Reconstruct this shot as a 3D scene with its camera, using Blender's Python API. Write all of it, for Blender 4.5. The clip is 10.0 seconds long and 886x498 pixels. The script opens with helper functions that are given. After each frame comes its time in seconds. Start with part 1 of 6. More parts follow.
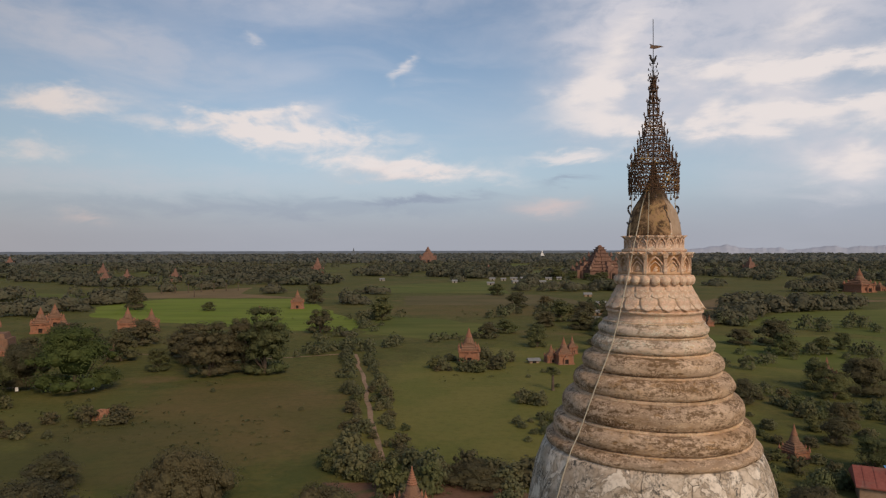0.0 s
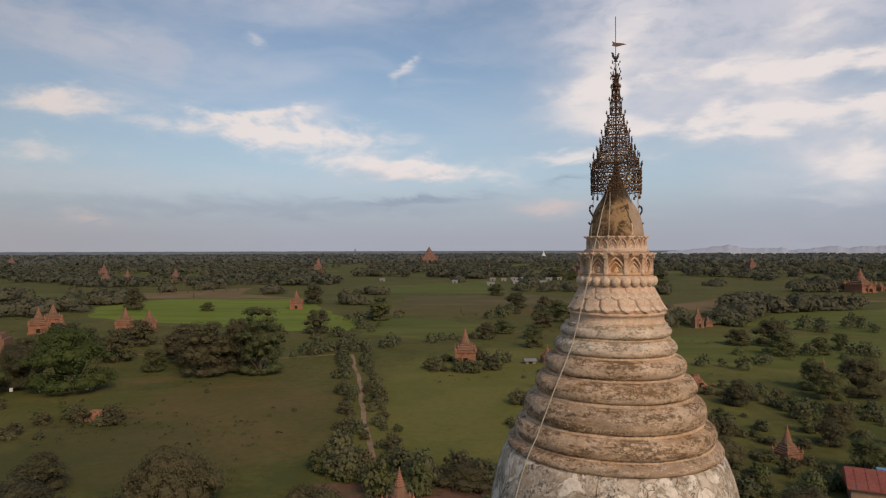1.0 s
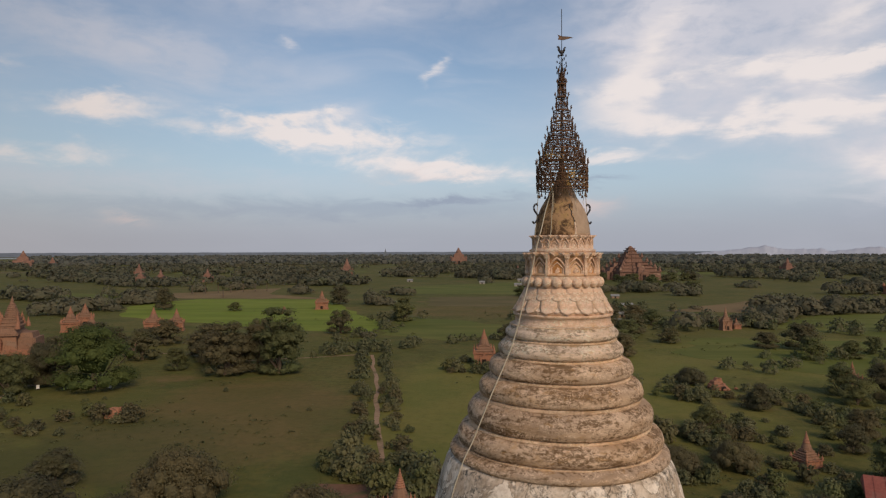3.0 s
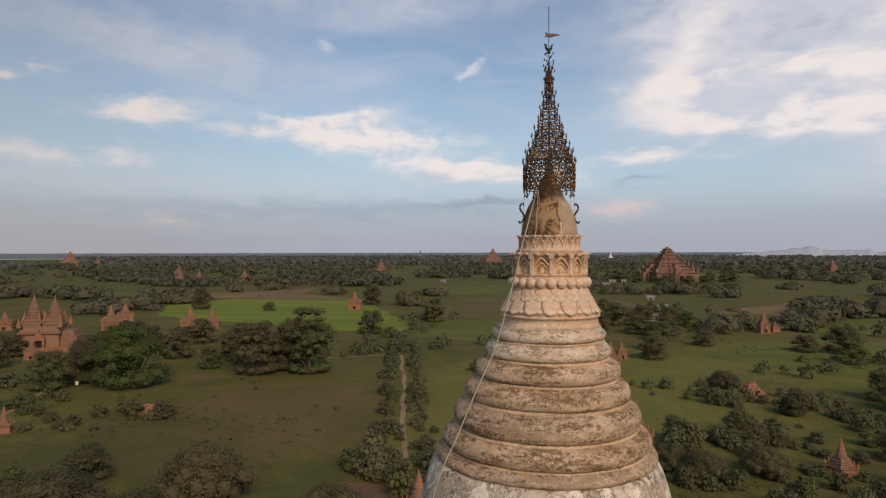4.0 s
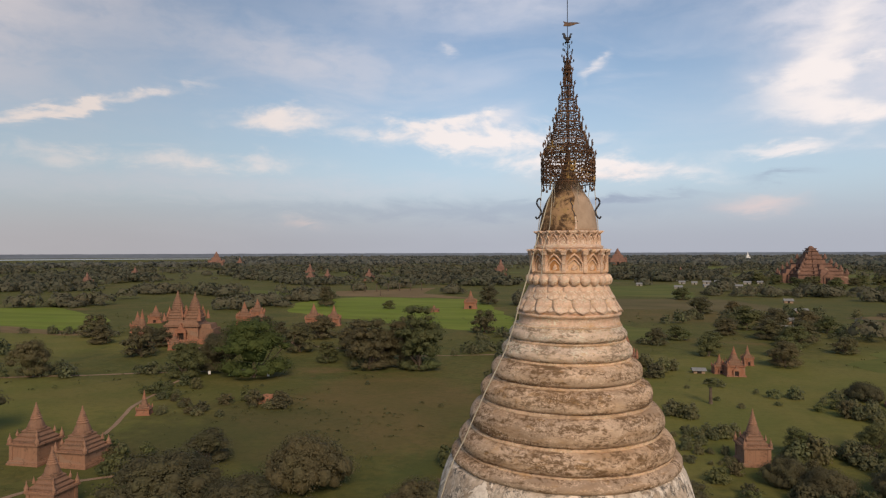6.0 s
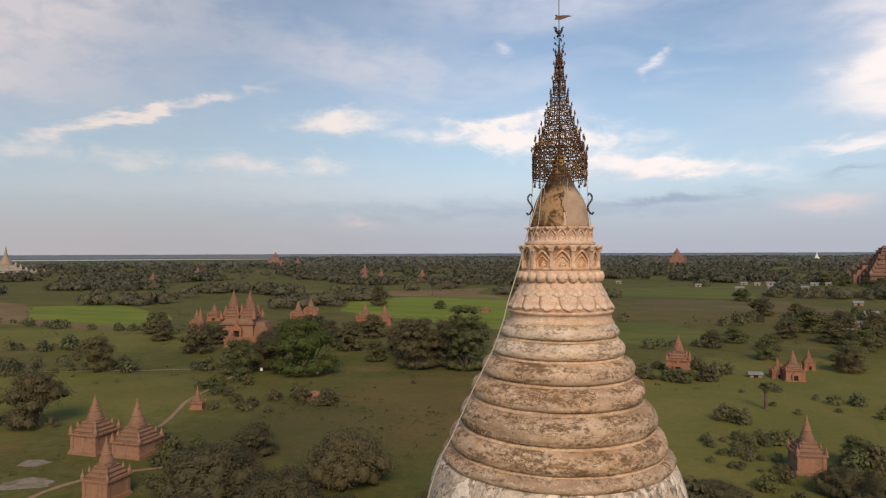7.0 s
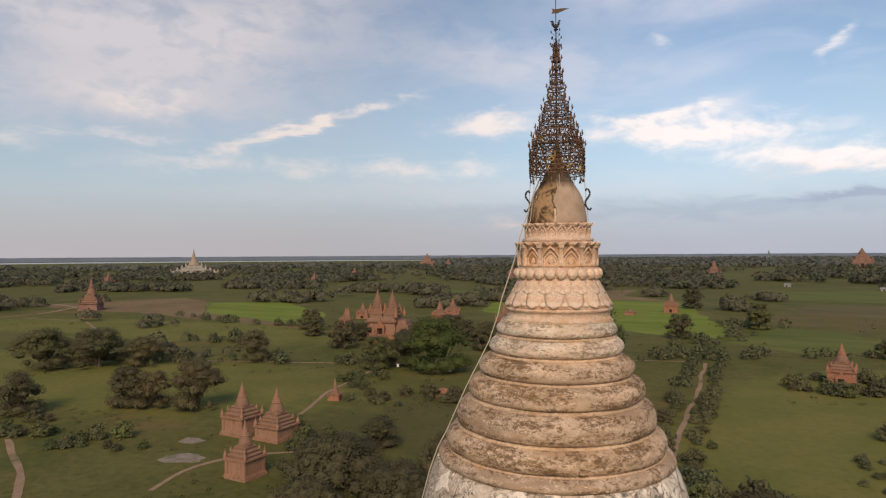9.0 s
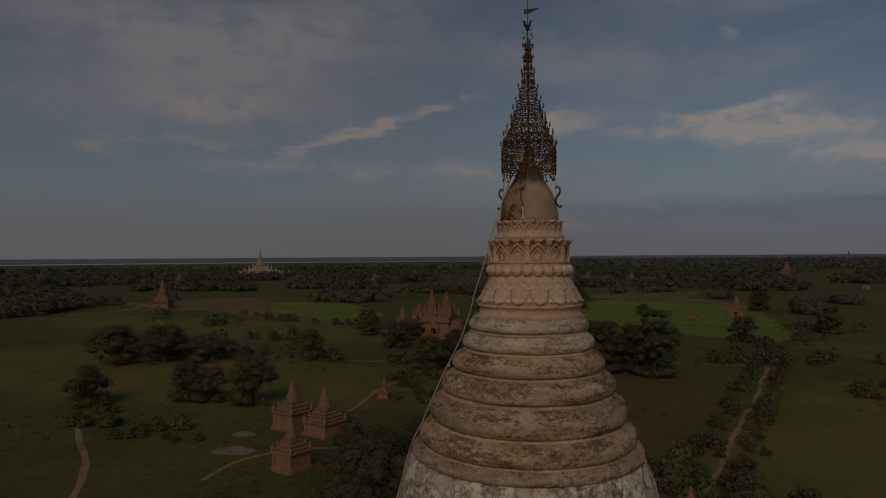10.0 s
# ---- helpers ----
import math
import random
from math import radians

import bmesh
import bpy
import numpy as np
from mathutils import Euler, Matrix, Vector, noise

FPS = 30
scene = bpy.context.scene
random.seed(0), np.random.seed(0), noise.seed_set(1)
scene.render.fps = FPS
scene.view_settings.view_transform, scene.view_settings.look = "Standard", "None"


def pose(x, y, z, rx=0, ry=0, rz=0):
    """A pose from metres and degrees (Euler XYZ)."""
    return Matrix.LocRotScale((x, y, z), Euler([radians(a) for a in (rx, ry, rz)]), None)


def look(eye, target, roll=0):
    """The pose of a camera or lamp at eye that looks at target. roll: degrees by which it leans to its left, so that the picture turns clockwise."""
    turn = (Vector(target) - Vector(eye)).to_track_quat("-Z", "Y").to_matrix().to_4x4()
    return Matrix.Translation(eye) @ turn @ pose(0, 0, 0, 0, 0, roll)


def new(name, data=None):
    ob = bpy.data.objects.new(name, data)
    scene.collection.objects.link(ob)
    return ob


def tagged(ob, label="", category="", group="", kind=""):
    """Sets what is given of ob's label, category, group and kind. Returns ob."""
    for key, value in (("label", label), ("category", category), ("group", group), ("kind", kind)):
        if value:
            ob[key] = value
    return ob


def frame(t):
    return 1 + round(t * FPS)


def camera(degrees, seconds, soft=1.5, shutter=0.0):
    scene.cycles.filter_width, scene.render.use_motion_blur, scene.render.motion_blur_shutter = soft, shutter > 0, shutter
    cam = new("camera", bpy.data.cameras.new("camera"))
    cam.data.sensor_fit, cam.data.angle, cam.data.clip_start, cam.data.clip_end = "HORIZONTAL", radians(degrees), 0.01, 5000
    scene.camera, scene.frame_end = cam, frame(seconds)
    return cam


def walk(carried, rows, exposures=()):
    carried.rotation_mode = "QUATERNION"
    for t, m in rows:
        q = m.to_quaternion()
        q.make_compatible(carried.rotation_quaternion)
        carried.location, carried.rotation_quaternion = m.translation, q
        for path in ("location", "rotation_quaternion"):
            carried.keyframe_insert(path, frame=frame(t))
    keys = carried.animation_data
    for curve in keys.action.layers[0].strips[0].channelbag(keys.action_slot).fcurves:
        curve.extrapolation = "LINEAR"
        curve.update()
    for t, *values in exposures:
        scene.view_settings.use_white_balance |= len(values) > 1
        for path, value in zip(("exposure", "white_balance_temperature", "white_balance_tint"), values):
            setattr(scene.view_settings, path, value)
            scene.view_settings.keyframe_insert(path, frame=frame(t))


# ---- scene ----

# ---------------------------------------------------------------- camera
cam = camera(68.0, 10.0, soft=1.25)
ROWS = [
    (0.0, -0.18, -0.79, 29.90, 0.05, 0.10, -0.14),
    (0.5, 0.59, -0.63, 29.90, 0.18, 0.11, -0.17),
    (1.0, 1.34, -0.46, 29.91, 0.21, 0.12, -0.15),
    (1.5, 2.10, -0.31, 29.91, 0.46, 0.12, -0.16),
    (2.0, 2.84, -0.16, 29.91, 1.18, 0.13, -0.17),
    (2.5, 3.63, -0.02, 29.89, 2.04, 0.17, -0.16),
    (4.0, 6.16, 0.31, 29.84, 5.94, 0.27, -0.11),
    (4.5, 6.98, 0.43, 29.82, 8.61, 0.26, -0.11),
    (5.0, 7.83, 0.58, 29.79, 10.96, 0.28, -0.14),
    (5.5, 8.75, 0.79, 29.76, 13.77, 0.29, -0.16),
    (7.0, 11.72, 1.72, 29.58, 21.40, 0.35, -0.21),
    (7.5, 12.85, 2.13, 29.52, 23.36, 0.37, -0.23),
    (8.0, 13.97, 2.56, 29.48, 26.10, 0.43, -0.26),
    (8.5, 15.14, 3.02, 29.46, 30.53, 0.49, -0.30),
    (9.0, 16.38, 3.58, 29.43, 34.50, 0.51, -0.35),
    (9.5, 17.67, 4.22, 29.38, 36.86, 0.55, -0.36),
    (10.0, 19.00, 4.86, 29.29, 39.87, 0.62, -0.38),
]
EXPOSURES = [(0.0, -0.08), (2.5, -0.06), (4.5, 0.04), (5.5, 0.10), (7.5, 0.28), (9.0, 0.29), (9.2, 0.22), (9.5, -0.46), (9.8, -1.25), (10.0, -1.95)]
walk(cam, [(t, pose(x, y, z, 90 + pitch, 0, yaw) @ pose(0, 0, 0, 0, 0, roll)) for t, x, y, z, yaw, pitch, roll in ROWS], EXPOSURES)

# ---------------------------------------------------------------- sky and sun
SUN_AZ, SUN_EL = 152.0, 34.0      # degrees clockwise from +y, above the horizon
world = bpy.data.worlds.new("evening_sky")
scene.world = world
world.use_nodes = True


class Nodes:
    """Short hand for building node trees."""

    def __init__(self, tree):
        self.tree = tree

    def add(self, kind, **sets):
        n = self.tree.nodes.new(kind)
        for k, v in sets.items():
            if k == "operation":
                n.operation = v
            elif k == "data_type":
                n.data_type = v
            elif k == "blend_type":
                n.blend_type = v
            elif k == "sky_type":
                n.sky_type = v
            elif k == "feature":
                n.feature = v
            elif k == "distance":
                n.distance = v
        return n

    def put(self, socket, value):
        if hasattr(value, "is_output"):
            self.tree.links.new(value, socket)
        else:
            socket.default_value = value

    def math(self, op, a, b=0.0, c=None, clamp=False):
        n = self.add("ShaderNodeMath", operation=op)
        n.use_clamp = clamp
        self.put(n.inputs[0], a)
        self.put(n.inputs[1], b)
        if c is not None:
            self.put(n.inputs[2], c)
        return n.outputs[0]

    def noise(self, vec, scale, detail=4.0, rough=0.55, distort=0.0, colour=False):
        n = self.add("ShaderNodeTexNoise")
        if vec is not None:
            self.put(n.inputs["Vector"], vec)
        n.inputs["Scale"].default_value = scale
        n.inputs["Detail"].default_value = detail
        n.inputs["Roughness"].default_value = rough
        n.inputs["Distortion"].default_value = distort
        return n.outputs["Color" if colour else "Fac"]

    def ramp(self, fac, lo, hi, a=0.0, b=1.0):
        n = self.add("ShaderNodeMapRange")
        n.interpolation_type = "SMOOTHSTEP"
        self.put(n.inputs[0], fac)
        for k, v in zip((1, 2, 3, 4), (lo, hi, a, b)):
            self.put(n.inputs[k], v)
        return n.outputs[0]

    def mix(self, fac, a, b, blend="MIX"):
        n = self.add("ShaderNodeMix", data_type="RGBA", blend_type=blend)
        self.put(n.inputs[0], fac)
        self.put(n.inputs[6], a if hasattr(a, "is_output") else (*a, 1.0))
        self.put(n.inputs[7], b if hasattr(b, "is_output") else (*b, 1.0))
        return n.outputs[2]

    def scaled(self, vec, sx, sy, sz):
        n = self.add("ShaderNodeMapping")
        self.put(n.inputs["Vector"], vec)
        n.inputs["Scale"].default_value = (sx, sy, sz)
        return n.outputs[0]


def make_sky():
    t = world.node_tree
    t.nodes.clear()
    N = Nodes(t)
    coord = N.add("ShaderNodeTexCoord").outputs["Generated"]
    sep = N.add("ShaderNodeSeparateXYZ")
    N.put(sep.inputs[0], coord)
    x, y, z = sep.outputs
    az = N.math("MULTIPLY", N.math("ARCTAN2", x, y), 57.2958)
    el = N.math("MULTIPLY", N.math("ARCSINE", z), 57.2958)
    # ragged edges: the bearings are shifted by fine and coarse noise
    comb = N.add("ShaderNodeCombineXYZ")
    N.put(comb.inputs[0], N.math("MULTIPLY", az, 0.10))
    N.put(comb.inputs[1], N.math("MULTIPLY", el, 0.32))
    flat = comb.outputs[0]
    w1 = N.math("SUBTRACT", N.noise(flat, 1.0, 7.0, 0.58), 0.5)
    w2 = N.math("SUBTRACT", N.noise(flat, 1.9, 8.0, 0.62, 0.5), 0.5)
    waz = N.math("MULTIPLY_ADD", w1, 7.0, az)
    wel = N.math("MULTIPLY_ADD", w2, 3.6, el)
    sky = N.add("ShaderNodeTexSky", sky_type="NISHITA")
    sky.sun_disc = False
    sky.sun_elevation = radians(SUN_EL)
    sky.sun_rotation = radians(SUN_AZ)
    sky.altitude = 100
    sky.air_density, sky.dust_density, sky.ozone_density = 1.0, 0.6, 1.2
    blue = N.mix(1.0, sky.outputs[0], (SKY_GAIN * 1.04, SKY_GAIN * 1.07, SKY_GAIN * 1.08), "MULTIPLY")
    # pale veil that thickens towards the horizon
    veil = N.ramp(el, 20.0, 1.0, 0.06, 0.80)
    blue = N.mix(veil, blue, (0.45, 0.545, 0.64))
    low = N.ramp(el, 7.0, 0.5, 0.0, 0.9)
    blue = N.mix(low, blue, N.mix(N.ramp(az, -60.0, -10.0), (0.48, 0.465, 0.50), (0.375, 0.385, 0.445)))
    # high thin streaks, all round
    thin = N.ramp(N.noise(N.scaled(flat, 0.6, 0.75, 1), 1.1, 5.0, 0.5, 0.9), 0.44, 0.82, 0.0, 0.5)
    thin = N.math("MULTIPLY", thin, N.ramp(el, 6.0, 13.0, 0.15, 0.85))
    blue = N.mix(thin, blue, (0.66, 0.66, 0.73))
    def bank(rows):
        total = None
        for a, e, hw, hh, tilt, gain in rows:
            c, s = math.cos(radians(tilt)), math.sin(radians(tilt))
            da, de = N.math("SUBTRACT", waz, a), N.math("SUBTRACT", wel, e)
            u = N.math("MULTIPLY_ADD", da, c / hw, N.math("MULTIPLY", de, s / hw))
            v = N.math("MULTIPLY_ADD", de, c / hh, N.math("MULTIPLY", da, -s / hh))
            r = N.math("MULTIPLY_ADD", u, u, N.math("MULTIPLY", v, v))
            g = N.math("MULTIPLY", N.math("POWER", 2.71828, N.math("MULTIPLY", r, -1.0)), gain)
            total = g if total is None else N.math("ADD", total, g)
        return total
    grain = N.ramp(N.noise(N.scaled(flat, 1.6, 0.95, 1), 1.7, 8.0, 0.58, 0.3), 0.28, 0.66, 0.30, 1.0)
    soft = bank(SOFT_CLOUDS)
    blue = N.mix(N.math("MULTIPLY", soft, N.ramp(grain, 0.2, 1.0, 0.6, 1.0), clamp=True), blue, (0.64, 0.63, 0.69))
    puff = N.ramp(N.noise(N.scaled(flat, 1.0, 0.7, 1), 1.3, 6.0, 0.52, 0.2), 0.34, 0.60, 0.18, 1.0)
    white = N.math("ADD", N.math("MULTIPLY", bank(WHITE_CLOUDS), grain), N.math("MULTIPLY", bank(WHITE_CLOUDS_RIGHT), puff))
    blue = N.mix(N.ramp(white, 0.05, 1.02, 0.0, 0.96), blue, (0.86, 0.785, 0.765))
    blue = N.mix(N.math("MULTIPLY", bank(PINK_CLOUDS), 1.0, clamp=True), blue, (0.74, 0.60, 0.57))
    blue = N.mix(N.math("MULTIPLY", bank(GREY_STREAKS), 1.0, clamp=True), blue, (0.27, 0.31, 0.42))
    # the western half is duller under its veil
    west = N.math("MULTIPLY", N.ramp(az, -8.0, -48.0), N.ramp(az, -150.0, -90.0))
    blue = N.mix(west, blue, N.mix(1.0, blue, (0.82, 0.79, 0.76), "MULTIPLY"))
    bg = N.add("ShaderNodeBackground")
    N.put(bg.inputs[0], blue)
    bg.inputs[1].default_value = 1.0
    out = N.add("ShaderNodeOutputWorld")
    t.links.new(bg.outputs[0], out.inputs[0])


SKY_GAIN = 0.094
# azimuth, elevation, half width, half height, tilt (degrees), strength
WHITE_CLOUDS = [
    (-14.5, 9.9, 10.0, 1.2, -3, 1.6), (-13.0, 11.4, 2.5, 0.9, 15, 1.0), (-3.5, 7.1, 8.5, 0.9, -4, 1.3), (-3.6, 15.4, 1.7, 0.6, 45, 0.85),
    (-16.5, 17.2, 1.0, 0.6, 0, 0.5), (-31.0, 11.3, 4.5, 1.0, 5, 1.0), (-46.0, 11.0, 8.0, 0.6, 17, 1.5), (-59.0, 12.4, 4.0, 1.5, 0, 0.8),
    (-50.0, 7.6, 16.0, 1.0, 0, 0.55), (-34.0, 7.4, 8.0, 0.9, 0, 0.5), (-62.0, 9.4, 7.0, 0.4, 0, 0.5), (-68.0, 8.6, 2.0, 0.6, 0, 0.6),
]
SOFT_CLOUDS = [
    (15.0, 18.5, 6.0, 5.0, 30, 1.0), (29.0, 18.0, 12.0, 4.0, 5, 0.9), (24.0, 11.5, 14.0, 3.2, 0, 0.7), (-28.0, 16.0, 14.0, 2.0, -8, 0.6), (-10.0, 22.0, 18.0, 3.5, 4, 0.6),
    (-62.0, 17.0, 18.0, 4.5, -8, 1.0), (-62.0, 12.0, 10.0, 2.0, 0, 0.7), (32.0, 6.5, 7.0, 3.0, 0, 0.9), (-48.0, 20.0, 12.0, 3.0, 15, 0.6), (-35.0, 5.5, 25.0, 1.2, 0, 0.45),
]
WHITE_CLOUDS_RIGHT = [
    (18.5, 13.4, 8.0, 1.4, 3, 1.5), (22.0, 10.4, 11.0, 1.4, -3, 1.5), (32.5, 13.6, 7.0, 1.0, 3, 1.5), (12.0, 8.0, 6.0, 0.6, 3, 0.8),
    (14.5, 16.6, 3.5, 1.6, 50, 0.9), (32.5, 7.6, 3.2, 2.0, 0, 1.3), (30.5, 5.2, 3.0, 1.5, 0, 0.5), (29.0, 17.0, 3.0, 1.6, 0, 0.8), (34.0, 10.6, 5.0, 0.6, 0, 1.0),
]
PINK_CLOUDS = [(8.8, 3.7, 2.2, 0.7, 0, 0.75), (-29.0, 2.5, 1.2, 0.4, 0, 0.45), (-5.0, 6.5, 5.0, 0.5, 0, 0.25)]
GREY_STREAKS = [(-2.0, 4.4, 6.0, 0.35, 2, 0.6), (10.5, 5.8, 2.0, 0.3, 0, 0.45), (-14.0, 3.6, 20.0, 0.7, 0, 0.35), (40.0, 3.0, 14.0, 1.0, 0, 0.3)]
make_sky()

lamp = bpy.data.lights.new("sun", "SUN")
lamp.energy, lamp.angle, lamp.color = 2.3, radians(22.0), (1.0, 0.76, 0.53)
sun = new("sun", lamp)
sun_dir = Vector((math.sin(radians(SUN_AZ)) * math.cos(radians(SUN_EL)), math.cos(radians(SUN_AZ)) * math.cos(radians(SUN_EL)), math.sin(radians(SUN_EL))))
sun.matrix_world = look(sun_dir * 60, (0, 0, 0))


# ---------------------------------------------------------------- materials
def material(name, rough=0.9, spec=0.25):
    m = bpy.data.materials.new(name)
    m.use_nodes = True
    b = m.node_tree.nodes["Principled BSDF"]
    b.inputs["Roughness"].default_value = rough
    b.inputs["Specular IOR Level"].default_value = spec
    return m, Nodes(m.node_tree), b


def bumped(N, b, height, strength, dist):
    n = N.add("ShaderNodeBump")
    n.inputs["Strength"].default_value = strength
    n.inputs["Distance"].default_value = dist
    N.put(n.inputs["Height"], height)
    N.put(b.inputs["Normal"], n.outputs[0])


def place(N):
    return N.add("ShaderNodeTexCoord").outputs["Object"]


def world_place(N):
    return N.add("ShaderNodeNewGeometry").outputs["Position"]


def noisy(name, dark, light, scale, fine, third=None, rough=0.9, bump=0.3, dist=0.05, by_world=False, third_at=(0.55, 0.7), per_object=0.0):
    """A two-colour surface varied at a coarse and a fine scale, with an optional third tone in patches."""
    m, N, b = material(name, rough)
    p = world_place(N) if by_world else place(N)
    big, small = N.noise(p, scale, 5.0, 0.6), N.noise(p, fine, 4.0, 0.6)
    f = N.math("MULTIPLY_ADD", small, 0.5, N.math("MULTIPLY", big, 0.5))
    c = N.mix(N.ramp(f, 0.32, 0.68), dark, light)
    if third:
        c = N.mix(N.ramp(N.noise(p, scale * 0.63, 5.0, 0.65, 0.5), *third_at), c, third)
    if per_object:
        r = N.add("ShaderNodeObjectInfo").outputs["Random"]
        c = N.mix(1.0, c, N.mix(r, (1 - per_object,) * 3, (1 + per_object, 1 + per_object * 0.8, 1 + per_object * 0.5)), "MULTIPLY")
    N.put(b.inputs["Base Color"], c)
    if bump:
        bumped(N, b, small, bump, dist)
    return m


def ring_plaster(name, pale, brown, dark, ochre, amount):
    """Weathered lime plaster: streaks that run down, flaked specks and damp brown undersides with ragged edges."""
    m, N, b = material(name, 0.92, 0.2)
    p = place(N)
    # broad weathering lies in long level drifts
    drift = N.noise(N.scaled(p, 0.55, 0.55, 2.4), 0.9, 7.0, 0.62, 0.4)
    patch = N.noise(N.scaled(p, 0.7, 0.7, 1.5), 0.75, 6.0, 0.62, 0.5)
    speck = N.noise(N.scaled(p, 1.0, 1.0, 1.6), 6.5, 8.0, 0.72, 0.5)
    grit = N.noise(N.scaled(p, 1.0, 1.0, 1.3), 16.0, 6.0, 0.75, 0.3)
    c = N.mix(N.ramp(N.math("MULTIPLY_ADD", drift, 0.6, N.math("MULTIPLY", patch, 0.4)), 0.40, 0.60), pale, brown)
    grey = tuple(v * k for v, k in zip(brown, (0.86, 0.95, 1.10)))
    c = N.mix(N.ramp(N.noise(N.scaled(p, 0.5, 0.5, 1.4), 0.7, 6.0, 0.6, 0.4), 0.46, 0.60, 0.0, 0.6), c, grey)
    # fine mottling all over, dark lichen in crusts with gritty edges
    c = N.mix(N.ramp(speck, 0.42, 0.66, 0.0, 0.42), c, tuple(v * 0.66 for v in brown))
    crust = N.math("ADD", N.math("MULTIPLY", speck, 0.75), N.math("MULTIPLY", N.noise(N.scaled(p, 0.45, 0.45, 2.2), 1.5, 7.0, 0.66, 0.5), 0.9))
    c = N.mix(N.math("MULTIPLY", N.ramp(crust, 0.78, 0.93), amount), c, dark)
    c = N.mix(N.math("MULTIPLY", N.ramp(N.noise(N.scaled(p, 1, 1, 3.0), 2.0, 6.0, 0.7, 0.4), 0.54, 0.68), 0.55), c, ochre)
    apart = N.add("ShaderNodeObjectInfo").outputs["Random"]
    c = N.mix(N.ramp(apart, 0.0, 1.0, 0.0, 0.5), c, N.mix(1.0, c, (0.74, 0.76, 0.80), "MULTIPLY"))
    # chips of the old white coat in level trails, and pits
    trail = N.ramp(N.noise(N.scaled(p, 0.7, 0.7, 2.6), 1.8, 5.0, 0.65, 0.4), 0.44, 0.60)
    chip = N.noise(N.scaled(p, 1.0, 1.0, 1.5), 7.5, 6.0, 0.66, 2.2)
    flake = N.math("MULTIPLY", N.ramp(chip, 0.51, 0.56), trail)
    c = N.mix(N.math("MULTIPLY", flake, N.ramp(grit, 0.38, 0.60, 0.45, 0.95)), c, tuple(min(0.8, v * k) for v, k in zip(pale, (1.12, 1.16, 1.22))))
    c = N.mix(N.ramp(grit, 0.60, 0.72, 0.0, 0.45), c, tuple(v * 0.55 for v in brown))
    N.put(b.inputs["Base Color"], c)
    bumped(N, b, N.math("ADD", N.math("ADD", speck, N.math("MULTIPLY", grit, 0.35)), N.math("MULTIPLY", patch, 1.2)), 0.85, 0.07)
    return m


def bell_plaster():
    """Cracked whitewash with grey lichen; the cracks follow large irregular cells."""
    m, N, b = material("bell_whitewash", 0.92, 0.2)
    p = place(N)
    warp = N.mix(0.22, p, N.noise(p, 1.1, 5.0, 0.6, 0.0, True), "ADD")
    v = N.add("ShaderNodeTexVoronoi", feature="DISTANCE_TO_EDGE")
    N.put(v.inputs["Vector"], warp)
    v.inputs["Scale"].default_value = 0.85
    crack = N.math("MULTIPLY", N.ramp(v.outputs["Distance"], 0.003, 0.012, 1.0, 0.0), N.ramp(N.noise(p, 0.8, 3.0, 0.5), 0.47, 0.58))
    near = N.ramp(v.outputs["Distance"], 0.02, 0.16, 1.0, 0.0)
    lichen = N.noise(p, 1.5, 7.0, 0.68, 0.8)
    c = N.mix(N.ramp(lichen, 0.42, 0.62), (0.66, 0.55, 0.43), (0.44, 0.345, 0.25))
    c = N.mix(N.ramp(N.noise(N.scaled(p, 1, 1, 2.2), 0.8, 6.0, 0.65, 0.6), 0.48, 0.60, 0.0, 0.7), c, (0.52, 0.40, 0.29))
    fine = N.noise(p, 7.0, 7.0, 0.72, 0.5)
    c = N.mix(N.math("MULTIPLY", N.ramp(fine, 0.48, 0.57), N.ramp(N.noise(p, 0.9, 5.0, 0.65), 0.42, 0.56)), c, (0.11, 0.10, 0.085))
    # flakes of whitewash with sharp edges, and places where it has fallen off
    coat = N.noise(N.scaled(p, 1.0, 1.0, 0.8), 1.3, 10.0, 0.68, 0.5)
    flake = N.ramp(coat, 0.505, 0.525)
    c = N.mix(N.math("MULTIPLY", flake, N.ramp(fine, 0.60, 0.45, 0.45, 1.0)), c, (0.82, 0.71, 0.58))
    c = N.mix(N.math("MULTIPLY", N.ramp(coat, 0.475, 0.500), N.ramp(coat, 0.505, 0.512, 0.6, 0.0)), c, (0.16, 0.13, 0.10))
    c = N.mix(N.math("MULTIPLY", near, N.ramp(N.noise(p, 2.0, 4.0, 0.6), 0.4, 0.6, 0.1, 0.5)), c, (0.40, 0.30, 0.20))
    c = N.mix(crack, c, (0.09, 0.07, 0.05))
    N.put(b.inputs["Base Color"], c)
    bumped(N, b, N.math("SUBTRACT", N.math("MULTIPLY_ADD", flake, 0.5, N.math("MULTIPLY", fine, 0.4)), crack), 0.7, 0.08)
    return m


